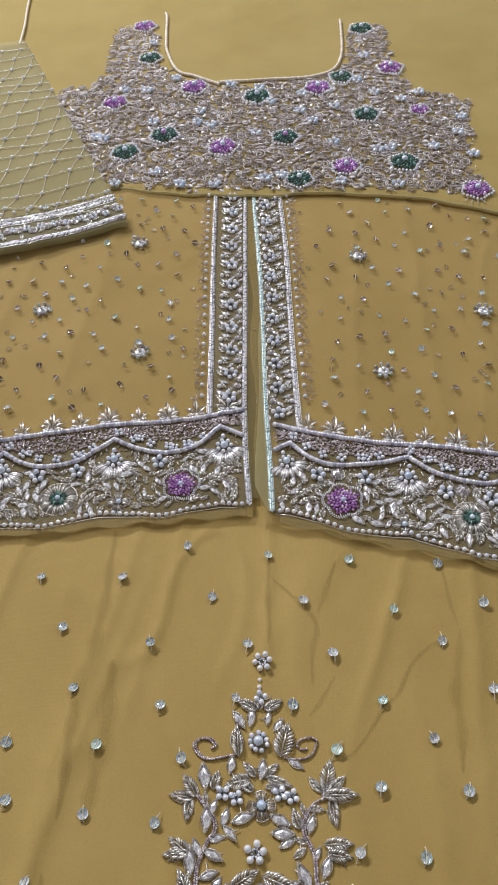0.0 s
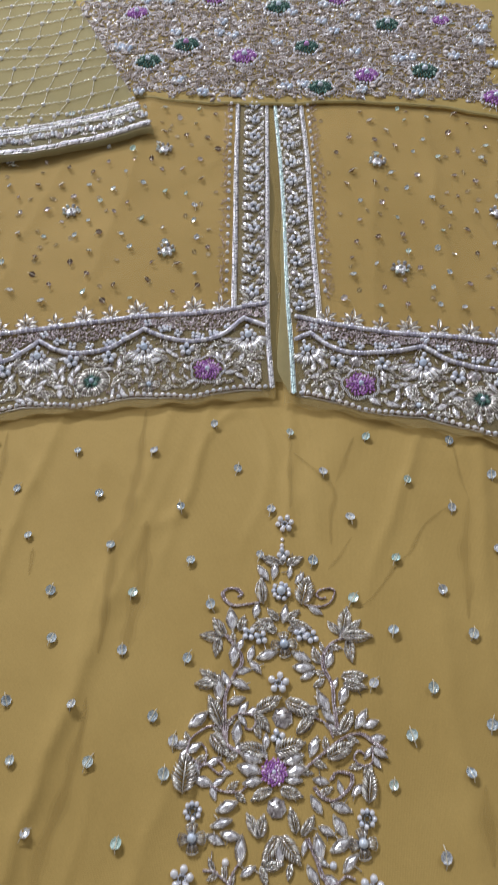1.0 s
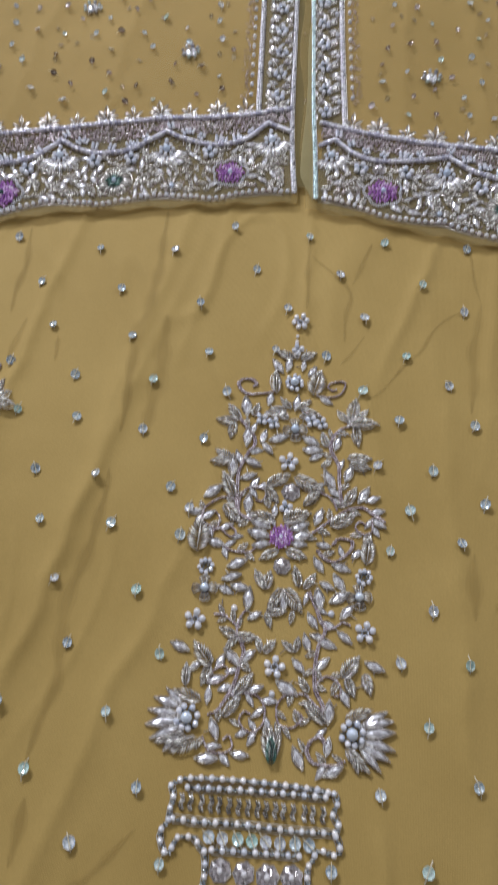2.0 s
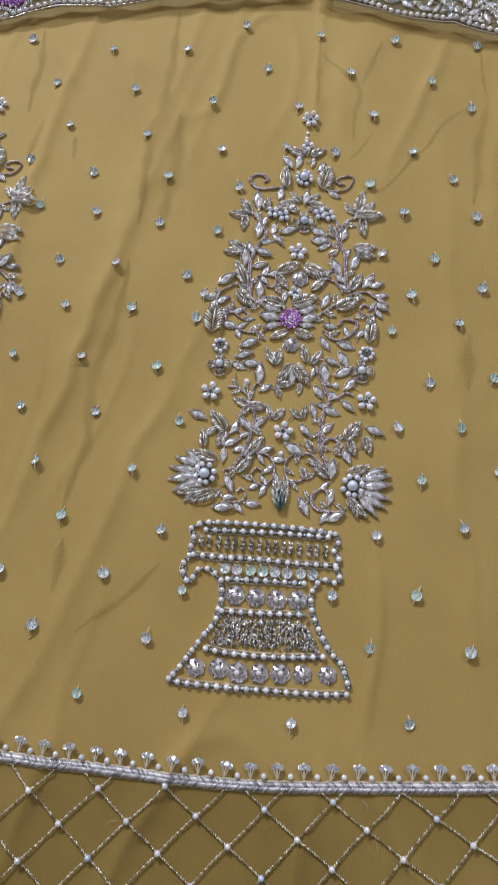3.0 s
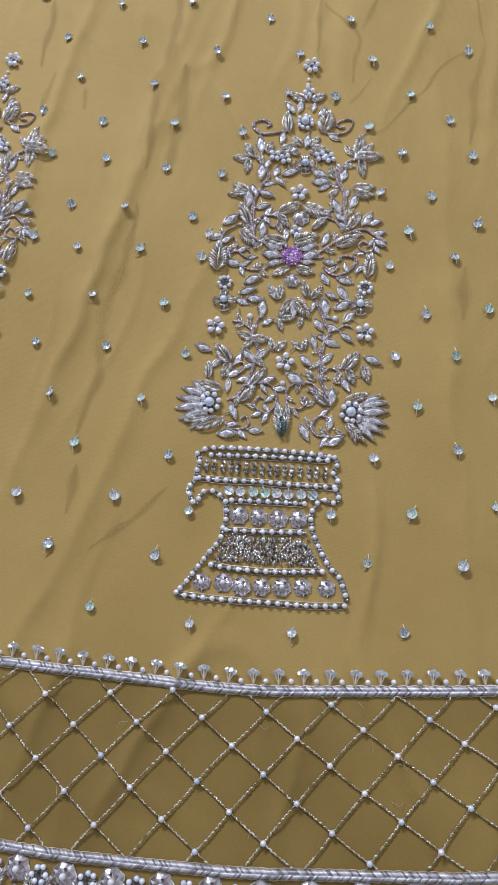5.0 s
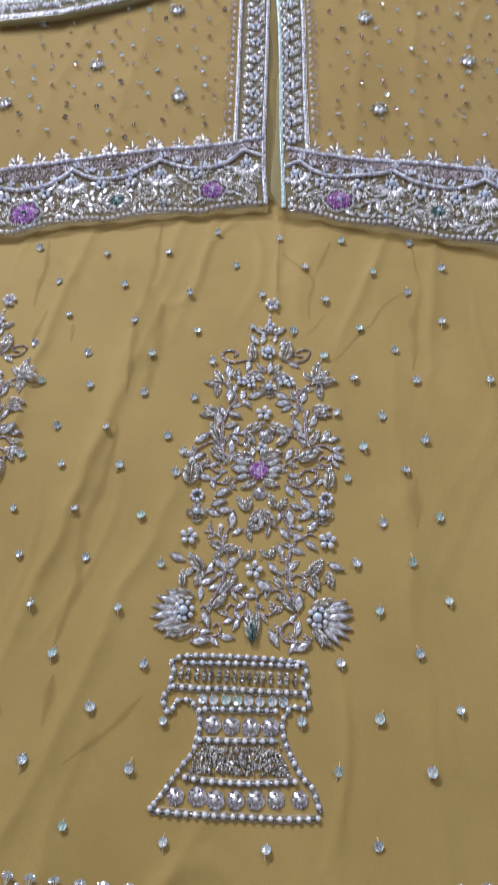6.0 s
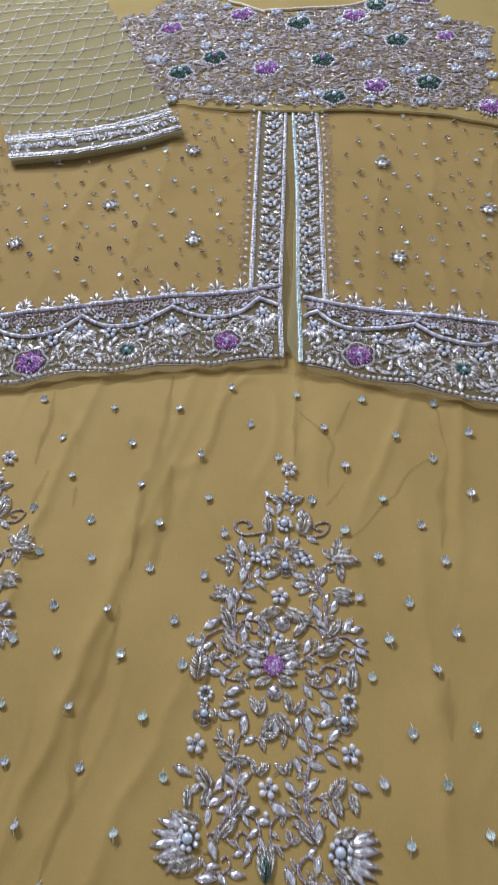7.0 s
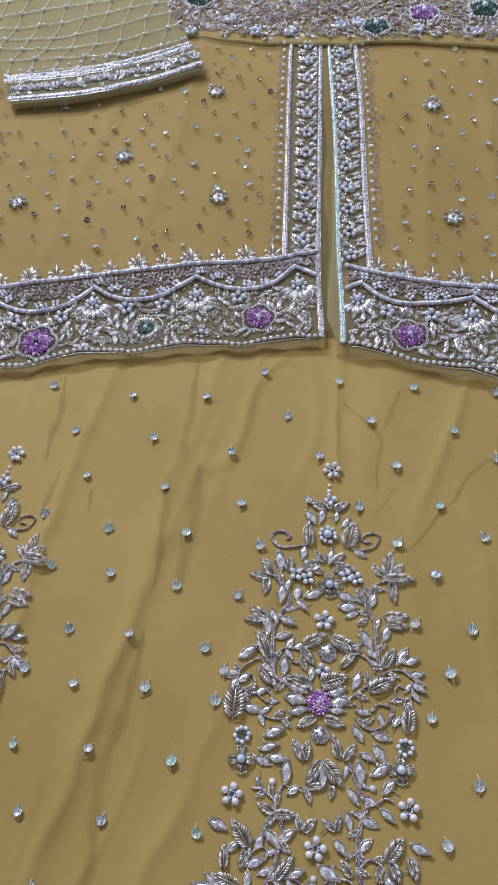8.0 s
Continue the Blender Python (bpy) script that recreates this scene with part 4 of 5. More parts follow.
def lattice_band():
    rng = random.Random(12)
    s, knots = Soup(), []

    def clip(a, b):
        """The stretch of a strand between the two braids."""
        pts = [(a[0] + (b[0] - a[0]) * k / 20, a[1] + (b[1] - a[1]) * k / 20) for k in range(21)]
        pts = [p for p in pts if height_of(BRAID_LOW, p[0]) + 2 < p[1] < height_of(BRAID_TOP, p[0]) - 2]
        return (pts[0], pts[-1]) if len(pts) > 1 else None

    for i in range(-6, 14):
        for j in range(-9, 10):
            p = node_of(i, j)
            if not -190 < p[0] < 180:
                continue
            for q in (node_of(i + 1, j), node_of(i, j + 1)):
                got = clip(p, q)
                if got:
                    a, b = mm(got)
                    cord(s, a, b, raised, 0.00068, 0, rng)
            if height_of(BRAID_LOW, p[0]) + 3 < p[1] < height_of(BRAID_TOP, p[0]) - 3:
                knots.append(p)
    for k in range(14):
        x, y = rng.uniform(-0.13, 0.13), rng.uniform(-0.33, -0.26)
        a = rng.uniform(0, 6.28)
        s.add(tube([(x, y, raised(x, y) + 0.0006), (x + 0.004 * math.cos(a), y + 0.004 * math.sin(a), raised(x, y) + 0.002), (x + 0.007 * math.cos(a + 0.5), y + 0.007 * math.sin(a + 0.5), raised(x, y) + 0.0006)], 0.00008, 3), 0)
    band = part("lattice_band", s.mesh("lattice_band", [M_ZARI, M_ZARI]), skirt, "diamond netting of gold cord knotted with pearls")
    for x, y in mm(knots):
        part("pearl", BLUE_MESH if rng.random() < 0.15 else PEARL_MESH, band, "", place(x, y, raised(x, y) + 0.0014, 0, 0.00165))
    # trefoils of sequins on gold stalks, and pearls, over the upper braid
    for k in range(28):
        x = -190 + 13.1 * k
        y = height_of(BRAID_TOP, x) + 3.5
        q = Soup()
        for t in (-0.55, 0, 0.55):
            tip = (3.4 * math.sin(t) * 1e-3, 5.2 * math.cos(t) * 1e-3, 0.0012)
            q.add(tube([(0, -0.001, 0.0004), tip], 0.0004, 4), 0)
            n = 10
            disc = [(0.0016 * math.cos(2 * math.pi * m / n), 0.0016 * math.sin(2 * math.pi * m / n)) for m in range(n)]
            q.add(gem(disc, 0.0004, 0.7), 1, place(tip[0], tip[1] + 0.0005, 0.0008, 0, 1, tilt=(rng.uniform(-0.7, 0.4), rng.uniform(-0.5, 0.5))))
        part("sequin_trefoil", q.mesh("sequin_trefoil", [M_GOLD, M_SEQUINS], False), band, "", place(x * 0.001, y * 0.001, raised(x * 0.001, y * 0.001), rng.uniform(-0.15, 0.15)))
        x += 6.5
        y = height_of(BRAID_TOP, x) + 4.4
        part("pearl", PEARL_MESH, band, "", place(x * 0.001, y * 0.001, raised(x * 0.001, y * 0.001) + 0.0012, 0, 0.0015))
    # crystals and pearl sprays under the lower braid
    for k in range(13):
        x = -150 + 24.5 * k
        y = height_of(BRAID_LOW, x) - 9
        part("crystal", HEX_STONES[k % 3], band, "", place(x * 0.001, y * 0.001, raised(x * 0.001, y * 0.001), rng.random(), 0.0062))
        part("stone_leaf", STONE_LEAVES[k % 4], band, "", along(x * 0.001, (y - 18) * 0.001, x * 0.001, (y - 8) * 0.001, raised(x * 0.001, y * 0.001), 1, 1))
        x += 12
        y = height_of(BRAID_LOW, x) - 10
        part("pearl_flower", SIX_PEARLS, band, "", place(x * 0.001, y * 0.001, raised(x * 0.001, y * 0.001), rng.random(), 0.9))
        for sg in (-1, 1):
            part("wire_leaf", WIRE_LEAVES[k % 4], band, "", along(x * 0.001, (y - 12) * 0.001, (x + 7 * sg) * 0.001, (y + 1) * 0.001, raised(x * 0.001, y * 0.001), 0.9, 0.8))


lattice_band()


# ---- the open jacket ----
def line_at(line, x):
    """Height of a broken line, smoothed a little, in millimetres."""
    def raw(q):
        if q <= line[0][0]:
            return line[0][1]
        for (xa, ya), (xb, yb) in zip(line, line[1:]):
            if xa <= q <= xb:
                return ya + (yb - ya) * (q - xa) / (xb - xa)
        return line[-1][1]
    return (raw(x - 4) + 2 * raw(x) + raw(x + 4)) / 4


def edge_at(line, y):
    """Sideways place of an upright broken line at the height y."""
    for (xa, ya), (xb, yb) in zip(line, line[1:]):
        if min(ya, yb) <= y <= max(ya, yb):
            return xa + (xb - xa) * (y - ya) / (yb - ya)
    return line[0][0] if y >= line[0][1] else line[-1][0]


def over(x, y):
    """The jacket's lie on the skirt."""
    hem = line_at(LEFT["hem"] if x < -0.006 else RIGHT["hem"], x * 1000) * 0.001
    lift = max(0.0, 1 - abs(y - hem) / 0.05)
    return 0.85 * lie(x, y) + 0.0022 + 0.0022 * lift + 0.0009 * noise.noise((x * 17, y * 13, 4.1))


def on_jacket(x, y):
    return over(x, y) + 0.0003


def make_sprig(seed, n, size):
    """A small star of plump coiled leaflets like a vine leaf, with a pearl at its foot."""
    rng = random.Random(seed)
    s = Soup()
    for k in range(n):
        a = (k / (n - 1) - 0.5) * 3.5
        r = size * (1.0 - 0.42 * abs(a) / 1.75) * rng.uniform(0.92, 1.08)
        c, d = math.sin(a), math.cos(a)
        for w in (-1, -0.45, 0.45, 1):
            bulge = 0.12 * w
            pts = [(t * r * c + b * r * d, 0.0016 + t * r * d - b * r * c, z) for t, b, z in ((0.12, 0.0, 0.0006), (0.42, bulge, 0.0014), (0.70, bulge * 0.8, 0.0015), (1.0, 0.0, 0.0007))]
            s.add(tube(pts, 0.00034, 4, True), 0)
    s.add(BALL, 1, place(0, 0.0003, 0.001, 0, 0.0013))
    return s.mesh("wire_sprig", [M_WIRE, M_PEARLS])


SPRIGS = [make_sprig(60, 7, 0.0135), make_sprig(61, 5, 0.0105), make_sprig(62, 5, 0.0120)]
GREEN_FLOWERS = [make_green_flower(0.0125, 70), make_green_flower(0.0120, 71)]
VIOLET_FLOWERS = [make_colour_flower(0.0125, 72, M_PURPLE, M_BLUE, 70), make_colour_flower(0.0130, 73, M_PURPLE, M_GREEN, 80)]
SMALL_WIRE_FLOWER = make_wire_flower(4, 0.0075, 74, 0.0018, 9)


def make_fan(seed, petals=9):
    """A hanging fan of stones and wires under a knot of pearls."""
    rng = random.Random(seed)
    s = Soup()
    leaf = gem([(x * 0.62, y) for x, y in LEAF_OUTLINE], 0.16, 0.25)
    for k in range(petals):
        a = math.radians(-160 + 140 * k / (petals - 1))
        r0, r1 = 0.0055, 0.0155 * rng.uniform(0.92, 1.06)
        s.add(leaf, 0, along(r0 * math.cos(a), r0 * math.sin(a), r1 * math.cos(a), r1 * math.sin(a), 0.0007, 0.75, 0.9))
        for d in (-0.13, 0.13):
            s.add(tube([(r0 * math.cos(a + d), r0 * math.sin(a + d), 0.0008), (0.7 * r1 * math.cos(a + d), 0.7 * r1 * math.sin(a + d), 0.002), (r1 * 1.02 * math.cos(a + d * 0.6), r1 * 1.02 * math.sin(a + d * 0.6), 0.0008)], 0.0005, 4), 1)
    for k in range(7):
        a = 2 * math.pi * k / 7
        s.add(BALL, 2, place(0.0047 * math.cos(a), 0.0047 * math.sin(a), 0.0016, 0, 0.00155))
    s.add(BALL, 3, place(0, 0, 0.0026, 0, 0.0028))
    s.add(BALL, 2, place(0, 0.0085, 0.0016, 0, 0.0017))
    return s.mesh("fan_flower", [M_STONE, M_WIRE, M_PEARLS, M_BLUE])


FANS = [make_fan(80), make_fan(81)]


def make_crystal_flower(seed):
    rng = random.Random(seed)
    s = Soup()
    s.add(gem([(0.0042 * math.cos(2 * math.pi * k / 6), 0.0042 * math.sin(2 * math.pi * k / 6)) for k in range(6)], 0.0018, 0.5), 0)
    for k in range(8):
        a = 2 * math.pi * k / 8 + 0.2
        s.add(BALL_LOW, 1, place(0.0054 * math.cos(a), 0.0054 * math.sin(a), 0.0012, 0, 0.0016 * rng.uniform(0.8, 1.1)))
    s.add(BALL, 1, place(0, 0, 0.0022, 0, 0.0012))
    for k in range(4):
        a = 2 * math.pi * k / 4 + 0.1
        s.add(tube([(0.005 * math.cos(a), 0.005 * math.sin(a), 0.0008), (0.0070 * math.cos(a), 0.0070 * math.sin(a), 0.0006)], 0.0007, 4), 2)
    return s.mesh("crystal_flower", [M_STONE, M_SEQUINS, M_WIRE])


CRYSTAL_FLOWER = make_crystal_flower(90)

jacket = thing("jacket", "sheer mustard open jacket with heavy silver borders lying on the skirt", "jacket", (0, -0.0028, 0))
jacket.scale = (0.99, 0.99, 1)

# edges in millimetres: front edge, hem, straight rope, scalloped rope
LEFT = dict(front=[(-40, 640), (-36, 578), (-29, 461), (-22, 338), (-18, 287), (-13, 245)], outer=[(-66, 620), (-63, 578), (-58, 497), (-53, 427), (-46, 324)],
            hem=[(-420, 180), (-245, 207), (-172, 225), (-107, 233), (-57, 240), (-13, 245)], rope=[(-420, 250), (-300, 273), (-192, 295), (-153, 302), (-112, 311), (-66, 316), (-22, 327)],
            cusps=[(-340, 256), (-262, 270), (-185, 284), (-110, 298), (-37, 311)], dips=[(-303, 243), (-228, 258), (-153, 273), (-71, 287)], tail=(-20, 303), side=-1)
RIGHT = dict(front=[(-32, 640), (-28, 578), (-16, 461), (-7, 339), (-2, 288), (2, 240)], outer=[(-7, 620), (-4, 577), (4, 498), (11, 396), (18, 312)],
             hem=[(2, 240), (30, 236), (65, 228), (125, 217), (190, 204), (380, 166)], rope=[(1, 313), (29, 306), (64, 300), (106, 298), (151, 292), (230, 281), (380, 258)],
             cusps=[(12, 297), (91, 288), (166, 279), (244, 266), (322, 254)], dips=[(44, 279), (136, 268), (206, 259), (284, 246)], tail=(2, 291), side=1)


def scallop(p):
    pts = []
    cusps, dips = p["cusps"], p["dips"]
    for (cx, cy), (dx, dy), (ex, ey) in zip(cusps, dips, cusps[1:]):
        pts.append([(cx, cy), (cx + (dx - cx) * 0.45, cy + (dy - cy) * 0.70), (dx, dy), (dx + (ex - dx) * 0.55, dy + (ey - dy) * 0.30), (ex, ey)])
    return pts


def front_panel(p, seed, label):
    rng = random.Random(seed)
    left = p["side"] < 0
    far = -0.42 if left else 0.38
    flap = 0.0 if left else -0.0085
    nu, nv = 130, 140
    verts, faces = [], []
    for j in range(nv + 1):
        for i in range(nu + 1):
            u, v = i / nu, j / nv
            xg = (p["front"][-1][0] * 0.001) * (1 - u) + far * u
            yb = (line_at(p["hem"], xg * 1000) - 7.5) * 0.001 + 0.0012 * math.sin(xg * 210)
            y = yb + (0.640 - yb) * v
            edge = edge_at(p["front"], y * 1000) * 0.001 + (0.0025 if left else flap + 0.0018 * math.sin(y * 60))
            x = edge * (1 - u) + far * u
            verts.append((x, y, over(x, y)))
    for j in range(nv):
        for i in range(nu):
            a = j * (nu + 1) + i
            faces.append((a, a + 1, a + nu + 2, a + nu + 1))
    s = Soup().add((np.array(verts), faces))
    panel = part("front_panel", s.mesh("front_panel", [M_SHEER]), jacket, label)

    def put(name, data, x, y, turn=0.0, size=1.0, label="", tilt=(0, 0)):
        x, y = x * 0.001, y * 0.001
        return part(name, data, panel, label, place(x, y, on_jacket(x, y), turn, size, tilt=tilt))

    def ground(rows, cols, corner):
        verts = [corner(i / cols, j / rows) for j in range(rows + 1) for i in range(cols + 1)]
        faces = [(j * (cols + 1) + i, j * (cols + 1) + i + 1, (j + 1) * (cols + 1) + i + 1, (j + 1) * (cols + 1) + i) for j in range(rows) for i in range(cols)]
        return Soup().add((np.array([(x * 0.001, y * 0.001, over(x * 0.001, y * 0.001) + 0.00025) for x, y in verts]), faces)).mesh("net_ground", [M_GROUND])

    def hem_corner(u, v):
        x = (-400 + 386 * u) if left else (3 + 360 * u)
        low, top = line_at(p["hem"], x) - 1.5, line_at(p["rope"], x)
        y = low + (top - low) * v
        return (min(x, edge_at(p["front"], y) - 0.5) if left else max(x, edge_at(p["front"], y) + 0.5)), y

    def band_corner(u, v):
        y = 322 + 300 * v if left else 308 + 312 * v
        a, b = edge_at(p["front"], y), edge_at(p["outer"], y)
        return a + (b - a) * u, y

    part("net_ground", ground(16, 110, hem_corner), panel, "grey net behind the border")
    part("net_ground", ground(60, 8, band_corner), panel, "grey net behind the front band")
    # front edge braid, inner braid
    part("edge_braid", braid(mm(p["front"]), on_jacket, 0.0036, rng=rng).mesh("edge_braid", [M_BRAID if left else M_AQUA, M_WIRE]), panel, "" if left else "silver braid with an aqua gleam")
    part("inner_braid", braid(mm(p["outer"]), on_jacket, 0.0040, rng=rng).mesh("inner_braid", [M_BRAID, M_WIRE]), panel)
    # ropes of beads
    s = Soup()
    row_of_beads(s, mm(p["rope"]), on_jacket, 0.0021, 0.00185, 0, False, 0.00012, rng)
    part("straight_bead_rope", s.mesh("straight_bead_rope", [M_ROPE]), panel, "rope of mauve pearl beads")
    s = Soup()
    for piece in scallop(p):
        row_of_beads(s, mm(piece), on_jacket, 0.0021, 0.00185, 0, False, 0.00012, rng)
    ends = [p["cusps"][-1], p["tail"]] if left else [p["tail"], p["cusps"][0]]
    row_of_beads(s, mm(ends), on_jacket, 0.0021, 0.00185, 0, False, 0.0001, rng)
    part("scalloped_bead_rope", s.mesh("scalloped_bead_rope", [M_ROPE]), panel, "scalloped rope of mauve pearl beads")

    pieces = scallop(p)
    scal = [q for piece in pieces for q in piece]
    if left:
        scal.append(p["tail"])
    else:
        scal.insert(0, p["tail"])
    # brown bead filling between the ropes, and the leafy ground below, as loose small beads
    s = Soup()
    xs = [p["rope"][0][0], p["rope"][-1][0]]
    for k in range(2600):
        x = rng.uniform(max(min(xs), -300), min(max(xs), 260))
        top, low = line_at(p["rope"], x), line_at(scal, x)
        depth = top - low
        y = top - 2.5 - rng.random() * max(1.0, depth * 0.62 - 2)
        a = rng.gauss(0.2, 0.7)
        q, r = x * 0.001, y * 0.001
        s.add(tube([(q, r, on_jacket(q, r) + 0.0004), (q + 0.0013 * math.cos(a), r + 0.0013 * math.sin(a), on_jacket(q, r) + 0.0009)], 0.00048, 4), 0 if rng.random() < 0.72 else 1)
    tagged(part("bead_filling", s.mesh("bead_filling", [M_STEM, M_BUGLE]), panel, "dense filling of brown beads"), kind="stuff")
    # pearl knots along the scallops
    for piece in pieces:
        for q in smooth_path(mm(piece), 0.0128)[:-1]:
            x, y = q.x * 1000 + 2, q.y * 1000 + 6.5
            if not -310 < x < 270:
                continue
            put("pearl_knot", SMALL_PEARLS, x, y, rng.random() * 3, 0.85)
            if rng.random() < 0.5:
                put("pearl_knot", SMALL_PEARLS, x + 4.5, y + rng.uniform(-1, 2), rng.random() * 3, 0.7)
    # wire sprigs standing on the straight rope
    span = [q for q in np.arange(-300, -20, 20.5)] if left else [q for q in np.arange(22, 270, 20.3)]
    for k, x in enumerate(span):
        put("wire_sprig", SPRIGS[0 if k % 2 else 1 + (k % 4 == 0)], x + rng.uniform(-1, 1), line_at(p["rope"], x) + 2.6, (0.18 if left else -0.12) + rng.uniform(-0.1, 0.1), 1.05)
    # pearls along the hem, in shallow points
    x0, x1 = (-300, -15) if left else (7, 272)
    x, k = x0, 0
    while x < x1:
        wave = 3.0 * (abs(((x - p["cusps"][2][0]) / 38.5) % 2 - 1) - 0.5) * 2.2
        y = line_at(p["hem"], x) + wave + rng.uniform(-0.4, 0.4)
        put("pearl", PEARL_MESH, x, y, 0, 0.00158).location.z += 0.0013
        x += 4.4 * rng.uniform(0.93, 1.05)
    s = Soup()
    hem_line = [(q, line_at(p["hem"], q) - 2.2 + 2.4 * (abs(((q - p["cusps"][2][0]) / 38.5) % 2 - 1) - 0.5) * 2) for q in range(x0, x1, 5)]
    s.add(tube([(a * 0.001, b * 0.001, on_jacket(a * 0.001, b * 0.001) + 0.0004) for a, b in hem_line], 0.0004, 4), 0)
    row_of_beads(s, [(a * 0.001, (b + 2.2) * 0.001) for a, b in hem_line], on_jacket, 0.0019, 0.0008, 1, True, 0.0003, rng)
    part("hem_wire", s.mesh("hem_wire", [M_WIRE, M_STEM]), panel)

    strip = [(x0 + (x1 - x0) * i / 90, v) for v in (-7.4, -4.5, -1.0) for i in range(91)]
    verts = [(q * 0.001, (line_at(p["hem"], q) + v) * 0.001 + 0.0012 * math.sin(q * 0.21), over(q * 0.001, line_at(p["hem"], q) * 0.001) + 0.0005) for q, v in strip]
    part("organza_hem", Soup().add((np.array(verts), [(j * 91 + i, j * 91 + i + 1, j * 91 + i + 92, j * 91 + i + 91) for j in range(2) for i in range(90)])).mesh("organza_hem", [M_HEM]), panel, "pale doubled organza below the border")
    # flowers
    taken = []

    def flower(name, data, x, y, r, size=1.0, turn=0.0, label=""):
        put(name, data, x, y, turn, size, label)
        taken.append((x, y, r))

    if left:
        for x, y in ((-339, 241), (-261, 254), (-183, 269), (-107, 280), (-33, 294)):
            flower("fan_flower", FANS[rng.randrange(2)], x, y, 12, 1.0, rng.uniform(0.05, 0.2))
        flower("green_flower", GREEN_FLOWERS[0], -139, 247, 13, 1.0, 0.3, "silver wire flower with a green heart")
        flower("violet_flower", VIOLET_FLOWERS[0], -59, 260, 13, 0.95, 0.2, "violet beaded flower with wire petals")
        flower("violet_flower", VIOLET_FLOWERS[1], -216, 230, 15, 1.1, 0.1, "violet beaded flower with a green middle")
        flower("green_flower", GREEN_FLOWERS[1], -292, 218, 13)
        flower("wire_flower", SMALL_WIRE_FLOWER, -98, 245, 8)
        for x, y in ((-157, 265), (-131, 270), (-76, 279), (-204, 255), (-238, 248), (-283, 240)):
            flower("pearl_flower", FIVE_PEARLS, x, y, 6, 1.0, rng.random())
    else:
        for x, y in ((10, 281), (90, 272), (165, 261), (243, 249)):
            flower("fan_flower", FANS[rng.randrange(2)], x, y, 12, 1.0 if x > 20 else 0.9, rng.uniform(-0.2, 0.0) if x > 20 else 0.35)
        flower("violet_flower", VIOLET_FLOWERS[0], 47, 250, 14, 1.0, 0.6, "violet beaded flower with wire petals")
        flower("green_flower", GREEN_FLOWERS[1], 127, 240, 13, 1.0, 0.5, "silver wire flower with a green heart")
        flower("violet_flower", VIOLET_FLOWERS[1], 204, 226, 14)
        flower("wire_flower", SMALL_WIRE_FLOWER, 85, 234, 8)
        flower("hexagonal_stone", HEX_STONES[0], 44, 272, 5, 0.0048, 0.2)
        flower("hexagonal_stone", HEX_STONES[1], 124, 262, 5, 0.0048, 0.5)
        for x, y in ((31, 271), (62, 269), (113, 260), (142, 256), (187, 250)):
            flower("pearl_flower", FIVE_PEARLS, x, y, 6, 1.0, rng.random())
    # leaves that fill the border between the flowers
    tries = 0
    leaves = []
    lo, hi = (-305, -22) if left else (8, 262)
    while tries < 4200 and len(leaves) < 230:
        tries += 1
        x = rng.uniform(lo, hi)
        y = rng.uniform(line_at(p["hem"], x) + 6, line_at(scal, x) - 5)
        if any((x - a) ** 2 + (y - b) ** 2 < (r + 1.5) ** 2 for a, b, r in taken) or any((x - a) ** 2 + (y - b) ** 2 < 23 for a, b in leaves):
            continue
        leaves.append((x, y))
        a = 1.2 * math.sin(x * 0.09) + 0.9 * math.sin(y * 0.21 + 1) + rng.uniform(-0.4, 0.4)
        n = rng.uniform(6.5, 10.5)
        ax, ay, bx, by = x - n / 2 * math.cos(a), y - n / 2 * math.sin(a), x + n / 2 * math.cos(a), y + n / 2 * math.sin(a)
        stone = rng.random() < 0.30
        part("stone_leaf" if stone else "wire_leaf", rng.choice(STONE_LEAVES if stone else WIRE_LEAVES), panel, "", along(ax * 0.001, ay * 0.001, bx * 0.001, by * 0.001, on_jacket(x * 0.001, y * 0.001), rng.uniform(0.8, 1.1), 1.0))
    s = Soup()
    for k in range(700):
        x = rng.uniform(lo, hi)
        y = rng.uniform(line_at(p["hem"], x) + 4, line_at(scal, x) - 2)
        a = rng.uniform(0, 3.14)
        q, r = x * 0.001, y * 0.001
        s.add(tube([(q, r, on_jacket(q, r) + 0.0004), (q + 0.0022 * math.cos(a), r + 0.0022 * math.sin(a), on_jacket(q, r) + 0.0009)], 0.0004, 4), rng.randrange(2))
    tagged(part("stitched_ground", s.mesh("stitched_ground", [M_WIRE, M_STEM]), panel), kind="stuff")
    # the band along the front edge: ringed pearl flowers, side pearls, and leaves in chevrons
    y = 338 if left else 324
    k = 0
    while y < 586:
        a, b = edge_at(p["front"], y), edge_at(p["outer"], y)
        inner, outer = (a - 4, b + 4) if left else (a + 4, b - 4)
        mid, way = (inner + outer) / 2, 1 if inner > outer else -1
        fx, sx = mid + 2.5 * way + rng.uniform(-0.6, 0.6), mid - 6.5 * way
        put("pearl_flower", SIX_PEARLS if k % 3 else FIVE_PEARLS, fx, y, rng.random() * 3, 0.98)
        put("pearl", PEARL_MESH, sx, y + 11.5, 0, 0.0018).location.z += 0.0013
        put("band_crystal", HEX_STONES[k % 3], fx + 4.0 * way, y + 12.5, rng.random(), 0.0030)
